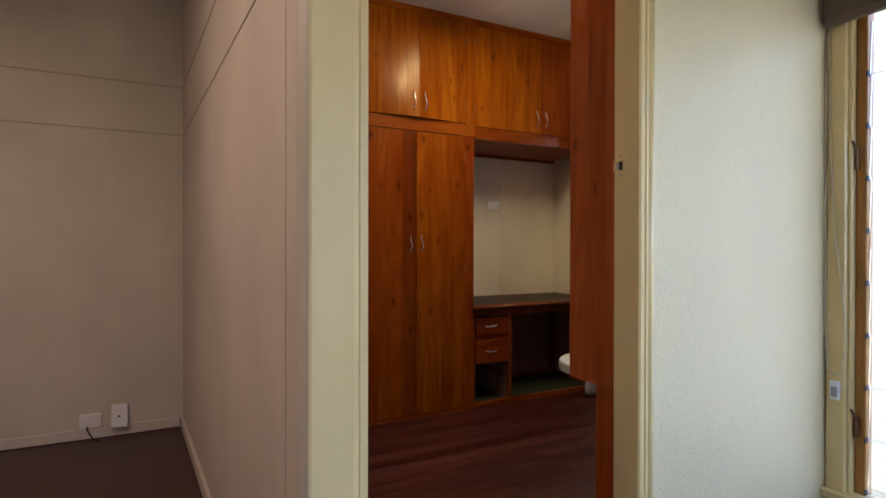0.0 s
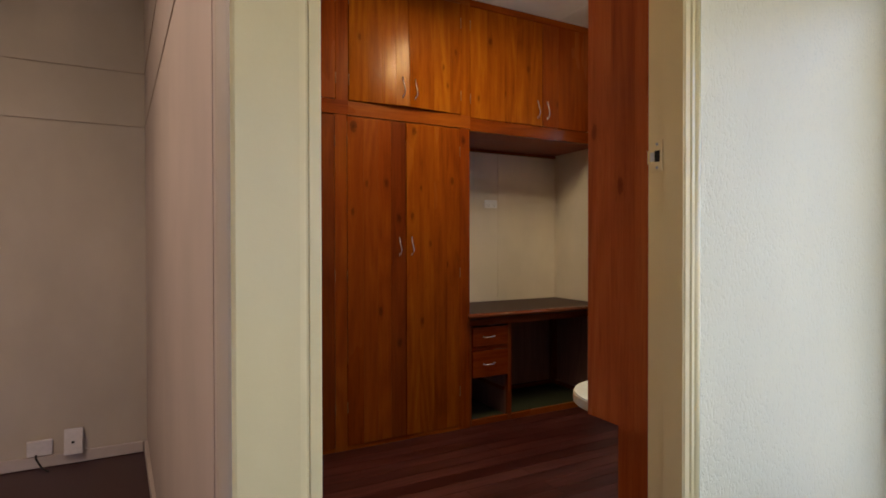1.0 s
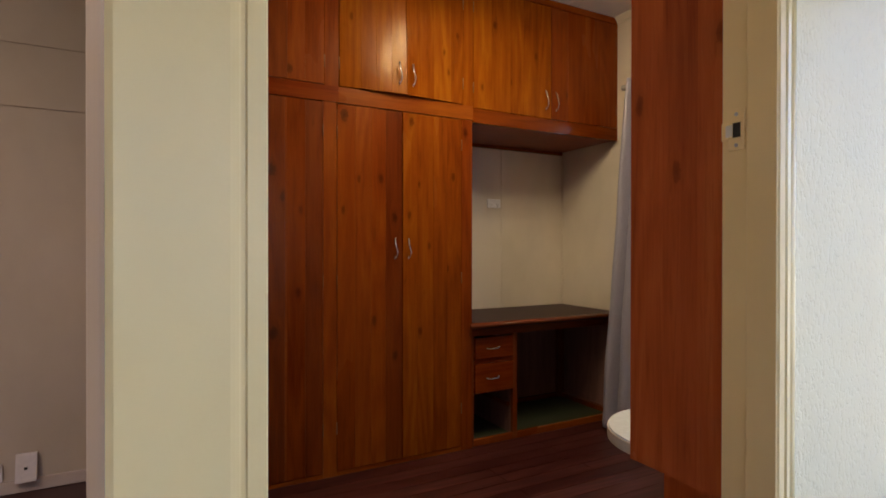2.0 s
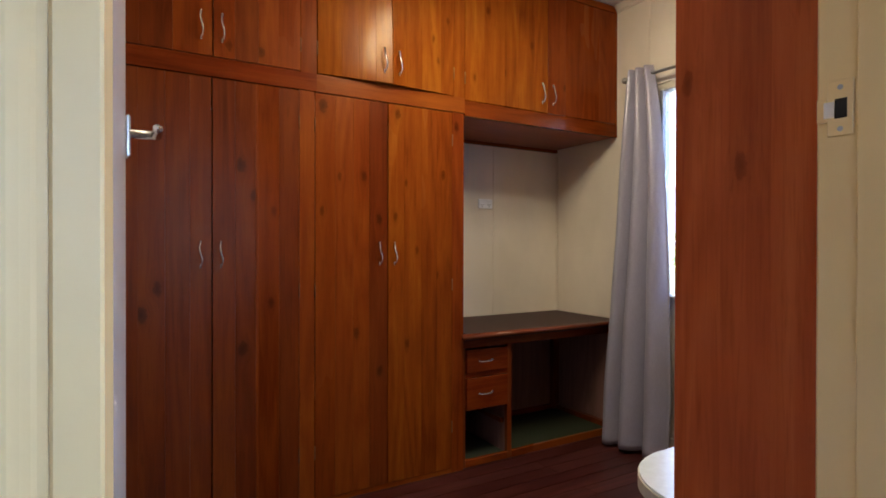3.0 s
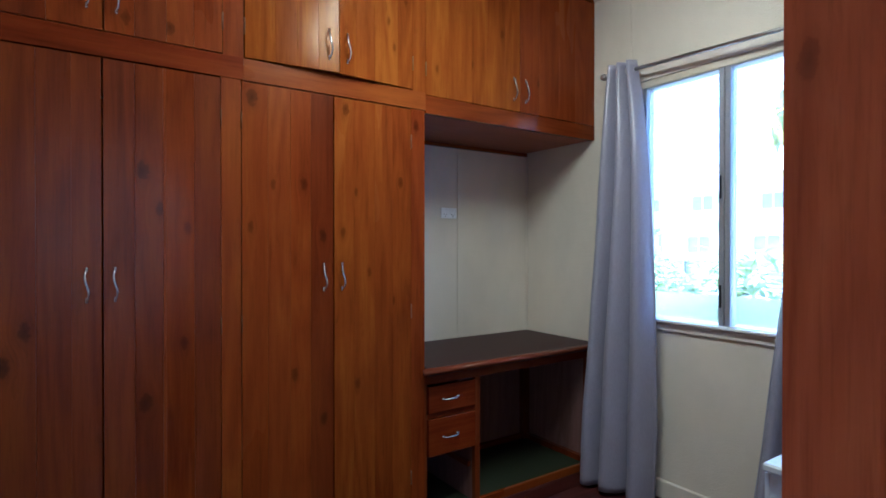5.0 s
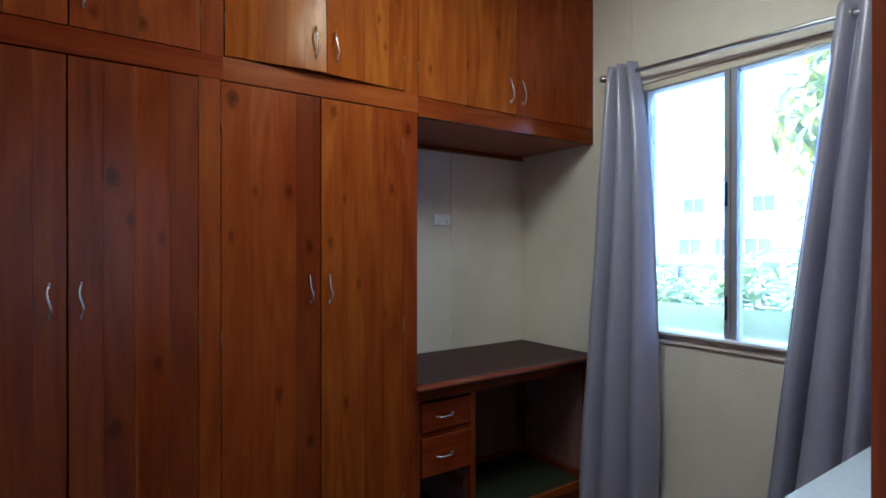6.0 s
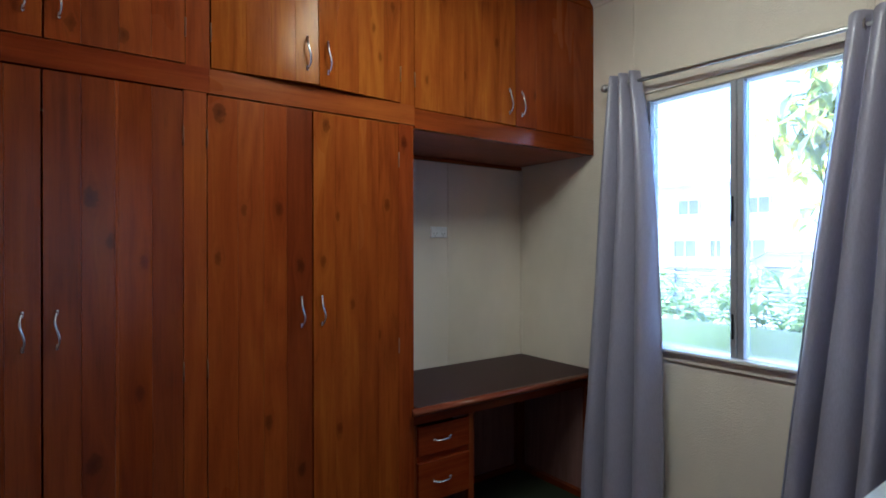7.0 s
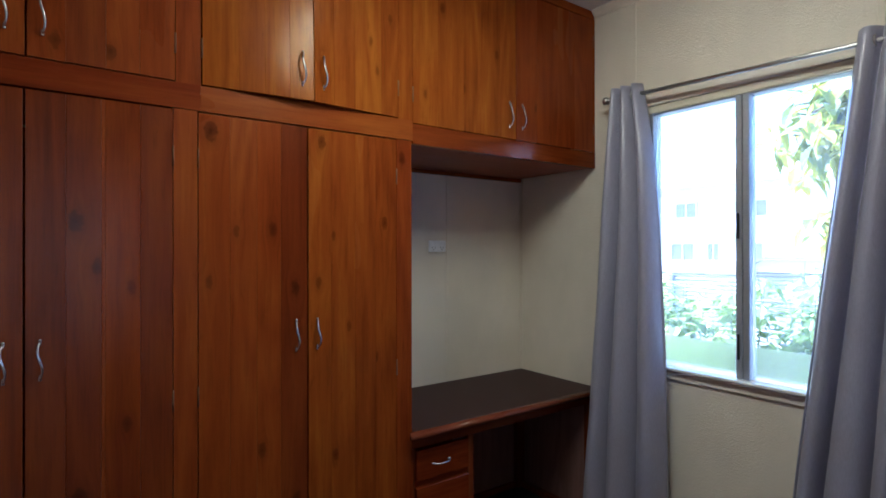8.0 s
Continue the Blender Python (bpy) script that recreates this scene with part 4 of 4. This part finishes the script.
part("tube", tube(bmesh.new(), [(1.94, 1.91, H - 0.075), (1.94, 2.75, H - 0.075)], 0.018, 14), GLOW, ft, "glowing tube", smooth=True)
for yy in (1.90, 2.76):
    part("holder", boxes((1.925, 1.955, yy - 0.012, yy + 0.012, H - 0.092, H - 0.056), bevel=0.003), WHITEP, ft)

# ---- outside ----
GROUNDM = paint("dry_grass_ground", (0.22, 0.215, 0.17), 0.9, 0.6, 30, 0.02)
HOUSEW = paint("white_weatherboard", (0.80, 0.745, 0.67), 0.7, 0.2, 60)
ROOFM = plain("pale_green_roof", (0.45, 0.44, 0.41), 0.5, 0.1)
FENCE = plain("pale_corrugated_metal", (0.40, 0.375, 0.35), 0.5, 0.1)
PANE = plain("dark_blue_pane", (0.24, 0.22, 0.25), 0.25)


def leaf_mat(name, a, b):
    m, nd, lk, bs = nodes_of(name)
    g = nd.new("ShaderNodeNewGeometry")
    lk.new(mix_of(nd, lk, g.outputs["Random Per Island"], a, b), bs.inputs["Base Color"])
    bs.inputs["Roughness"].default_value = 0.45
    tr = nd.new("ShaderNodeBsdfTranslucent")
    lk.new(mix_of(nd, lk, g.outputs["Random Per Island"], tuple(v * 1.4 for v in a), tuple(v * 1.5 for v in b)), tr.inputs[0])
    mx = nd.new("ShaderNodeMixShader")
    mx.inputs[0].default_value = 0.55
    lk.new(bs.outputs[0], mx.inputs[1])
    lk.new(tr.outputs[0], mx.inputs[2])
    lk.new(mx.outputs[0], nd["Material Output"].inputs[0])
    return m


LEAF = leaf_mat("shrub_leaf", (0.145, 0.20, 0.055), (0.35, 0.41, 0.13))
LEAF2 = leaf_mat("tree_leaf", (0.10, 0.14, 0.03), (0.40, 0.38, 0.05))
STEM = plain("green_stem", (0.20, 0.24, 0.09), 0.7)
BARK = plain("brown_bark", (0.12, 0.09, 0.06), 0.9, relief=0.5)
G0 = -0.7
solid("ground", boxes((-1500, 1500, -1500, 1500, G0 - 0.2, G0)), GROUNDM, "dry grass yard reaching to the horizon", "ground")


def leaf(bm, at, way, up, length, width):
    way = Vector(way).normalized()
    side = way.cross(Vector(up)).normalized() if abs(way.dot(Vector(up))) < 0.99 else way.orthogonal().normalized()
    nrm = side.cross(way)
    at = Vector(at)
    a = bm.verts.new(at)
    m1 = bm.verts.new(at + way * length * 0.45 - nrm * length * 0.04)
    l = bm.verts.new(at + way * length * 0.42 + side * width / 2 + nrm * width * 0.12)
    r = bm.verts.new(at + way * length * 0.42 - side * width / 2 + nrm * width * 0.12)
    l2 = bm.verts.new(at + way * length * 0.75 + side * width * 0.36 - nrm * length * 0.06)
    r2 = bm.verts.new(at + way * length * 0.75 - side * width * 0.36 - nrm * length * 0.06)
    m2 = bm.verts.new(at + way * length * 0.76 - nrm * length * 0.10)
    b = bm.verts.new(at + way * length - nrm * length * 0.20)
    for f in ((a, m1, l), (a, r, m1), (m1, m2, l2, l), (m1, r, r2, m2), (m2, b, l2), (m2, r2, b)):
        bm.faces.new(f)


def shrub(x, y, height, spread, seed, label, size=0.15):
    rng = random.Random(seed)
    t = thing("shrub", (x, y, G0), label, "shrub", "garden shrubs")
    stems, leaves = bmesh.new(), bmesh.new()
    for k in range(14):
        a, tilt = rng.uniform(0, 6.28), rng.uniform(0.05, 1) * spread
        top = Vector((x + tilt * math.cos(a), y + tilt * math.sin(a), G0 + height * rng.uniform(0.72, 1.0)))
        base = Vector((x + 0.1 * math.cos(a), y + 0.1 * math.sin(a), G0 - 0.02))
        pts = [base.lerp(top, u) + Vector((0, 0, 0.12 * math.sin(math.pi * u))) for u in (0, 0.35, 0.7, 1)]
        tube(stems, pts, [0.009, 0.007, 0.005, 0.002], 6)
        for i in range(38):
            u = rng.uniform(0.42, 1.0)
            p = base.lerp(top, u) + Vector((0, 0, 0.12 * math.sin(math.pi * u)))
            b = rng.uniform(0, 6.28)
            way = Vector((math.cos(b), math.sin(b), rng.uniform(-1.0, 0.5)))
            leaf(leaves, p + way * 0.05, way, (0, 0, 1), size * rng.uniform(0.6, 1.15), size * rng.uniform(0.38, 0.6))
    part("stems", stems, STEM, t)
    part("foliage", leaves, LEAF, t)


shrub(5.1, 3.95, 2.18, 0.40, 21, "leafy green shrub outside the window")
shrub(5.0, 3.45, 2.12, 0.42, 22, "leafy green shrub outside the window")
shrub(5.1, 2.95, 2.24, 0.40, 23, "leafy green shrub outside the window")
shrub(5.5, 4.5, 2.05, 0.40, 24, "leafy green shrub outside the window")


def tree(x, y, seed, label):
    rng = random.Random(seed)
    t = thing("tree", (x, y, G0), label, "tree")
    bm = bmesh.new()
    tube(bm, [(x, y, G0 - 0.05), (x + 0.03, y + 0.02, 1.0), (x - 0.05, y, 2.6), (x, y + 0.05, 4.2)], [0.13, 0.11, 0.08, 0.03], 12)
    lv = bmesh.new()
    for k in range(84):
        z = rng.uniform(1.75, 4.3)
        a = rng.uniform(0, 6.28)
        reach = rng.uniform(0.4, 0.92)
        s0 = Vector((x - 0.03, y + 0.01, z))
        e0 = s0 + Vector((reach * math.cos(a), reach * math.sin(a), rng.uniform(-0.35, 0.35)))
        mid = s0.lerp(e0, 0.5) + Vector((0, 0, 0.12))
        tube(bm, [s0, mid, e0], [0.028, 0.018, 0.006], 6)
        for i in range(64):
            u = rng.uniform(0.3, 1.05)
            p = (s0.lerp(mid, u * 2) if u < 0.5 else mid.lerp(e0, u * 2 - 1)) + Vector((rng.uniform(-0.15, 0.15), rng.uniform(-0.15, 0.15), rng.uniform(-0.15, 0.1)))
            b = rng.uniform(0, 6.28)
            way = Vector((math.cos(b), math.sin(b), rng.uniform(-1.6, 0.1)))
            leaf(lv, p, way, (0, 0, 1), rng.uniform(0.17, 0.29), rng.uniform(0.055, 0.09))
    part("trunk", bm, BARK, t)
    part("crown", lv, LEAF2, t)


tree(5.75, 2.38, 31, "mango-like tree with drooping green and yellow leaves")

nh = thing("neighbour_house", (33, 16, G0), "white two-storey weatherboard house across the yard", "house")
part("wall", boxes((31, 40, 6, 26, G0, 5.1)), HOUSEW, nh)
bm = prism(bmesh.new(), [(30.3, 5.05), (35.5, 6.5), (40.7, 5.05), (40.7, 5.2), (35.5, 6.7), (30.3, 5.2)], "y", 5.4, 26.6)
part("roof", bm, ROOFM, nh, "pale green metal roof")
for i in range(16):
    part("weatherboard", boxes((30.97, 30.995, 6, 26, G0 + 0.1 + 0.36 * i, G0 + 0.42 + 0.36 * i)), HOUSEW, nh)
for ya, yb, za, zb in ((18.15, 19.5, 0.9, 1.85), (16.7, 17.3, 0.92, 1.85), (14.4, 15.7, 0.9, 1.85), (18.0, 19.2, 3.4, 4.2), (14.2, 15.3, 3.3, 4.1), (21.4, 22.7, 3.45, 4.2)):
    w = part("window", boxes((30.90, 30.968, ya - 0.08, yb + 0.08, za - 0.08, za), (30.90, 30.968, ya - 0.08, yb + 0.08, zb, zb + 0.08), (30.90, 30.968, ya - 0.08, ya, za, zb), (30.90, 30.968, yb, yb + 0.08, za, zb), (30.91, 30.966, (ya + yb) / 2 - 0.03, (ya + yb) / 2 + 0.03, za, zb)), HOUSEW, nh)
    part("pane", boxes((30.94, 30.962, ya + 0.001, (ya + yb) / 2 - 0.031, za + 0.001, zb - 0.001), (30.94, 30.962, (ya + yb) / 2 + 0.031, yb - 0.001, za + 0.001, zb - 0.001)), PANE, w, "dark bluish window glass")

# outside stair of the house, rising along its front wall
stair = thing("outside_stair", (30.3, 22.2, G0), "pale timber stair up the front of the house", "stair")
for k in range(9):
    yk, zk = 23.3 - 0.235 * k, 0.95 + 0.17 * k
    part("tread", boxes((29.9, 30.85, yk - 0.14, yk + 0.14, zk, zk + 0.05)), FENCE, stair)
for xs in (29.88, 30.86):
    part("stringer", prism(bmesh.new(), [(23.45, 0.75), (23.45, 0.95), (21.3, 2.5), (21.3, 2.3)], "x", xs - 0.03, xs + 0.015), PANE, stair)
    part("post", boxes((xs - 0.05, xs + 0.05, 21.3, 21.4, G0, 2.3)), FENCE, stair)
    part("post", boxes((xs - 0.05, xs + 0.05, 23.35, 23.44, G0, 0.80)), FENCE, stair)


def ribbed(x, y0, y1, z0, z1, pitch):
    """A sheet-metal wall of overlapping ribs."""
    bm = bmesh.new()
    z = z0
    while z < z1:
        prism(bm, [(x, z), (x, min(z + pitch * 0.98, z1)), (x - 0.03, min(z + pitch * 0.5, z1)), (x - 0.03, z + pitch * 0.2)], "y", y0, y1)
        z += pitch
    return bm


sh = thing("garden_shed", (13, 4.8, G0), "pale corrugated metal shed in the yard", "shed")
part("wall", ribbed(12.0, 3.2, 6.35, G0, 1.06, 0.085), FENCE, sh)
part("body", boxes((12.01, 15.0, 3.2, 6.35, G0, 1.06)), FENCE, sh)
bm = prism(bmesh.new(), [(3.0, 1.07), (6.5, 1.07), (6.5, 1.10), (6.15, 1.31), (3.0, 1.31)], "x", 11.85, 15.2)
part("roof", bm, ROOFM, sh)
part("barge", prism(bmesh.new(), [(6.56, 1.05), (6.6, 1.09), (6.17, 1.355), (3.0, 1.355), (3.0, 1.315), (6.15, 1.315)], "x", 11.82, 11.86), PANE, sh, "dark roof edge flashing")
fe = thing("yard_fence", (12.3, 8.2, G0), "pale corrugated metal fence with dark posts", "fence")
part("sheet", ribbed(12.3, 6.45, 10.5, G0, 0.97, 0.085), FENCE, fe)
part("capping", boxes((12.26, 12.33, 6.45, 10.5, 0.975, 1.005)), PANE, fe)
for yp in (8.25, 10.2):
    part("post", boxes((12.2, 12.265, yp - 0.04, yp + 0.04, G0, 0.97)), PANE, fe)

# ---- floor boards ----
fl = thing("floor_boards", (1.9, 2.3, -0.02), "dark red-brown polished timber floor boards", "floor", kind="structure")
rng = random.Random(5)
W = 0.094
y = DW0 + 0.002
meshes = {}
while y < 3.40:
    x = 0.475
    while x < EAST - 0.06:
        n = rng.choice((1.2, 1.6, 2.1, 2.865))
        x1 = min(x + n, EAST - 0.002)
        if EAST - x1 < 0.3:
            x1 = EAST - 0.002
        ln = round(x1 - x, 3)
        if ln not in meshes:
            meshes[ln] = mesh_of("board", boxes((-ln / 2 + 0.0008, ln / 2 - 0.0008, -W / 2 + 0.0011, W / 2 - 0.0011, -0.02, 0.0)), FLOORWOOD)
        ob = part("board", meshes[ln], FLOORWOOD, fl)
        ob.matrix_basis = Matrix.Translation((x + ln / 2, y + W / 2, 0.0))
        x = x1
    y += W
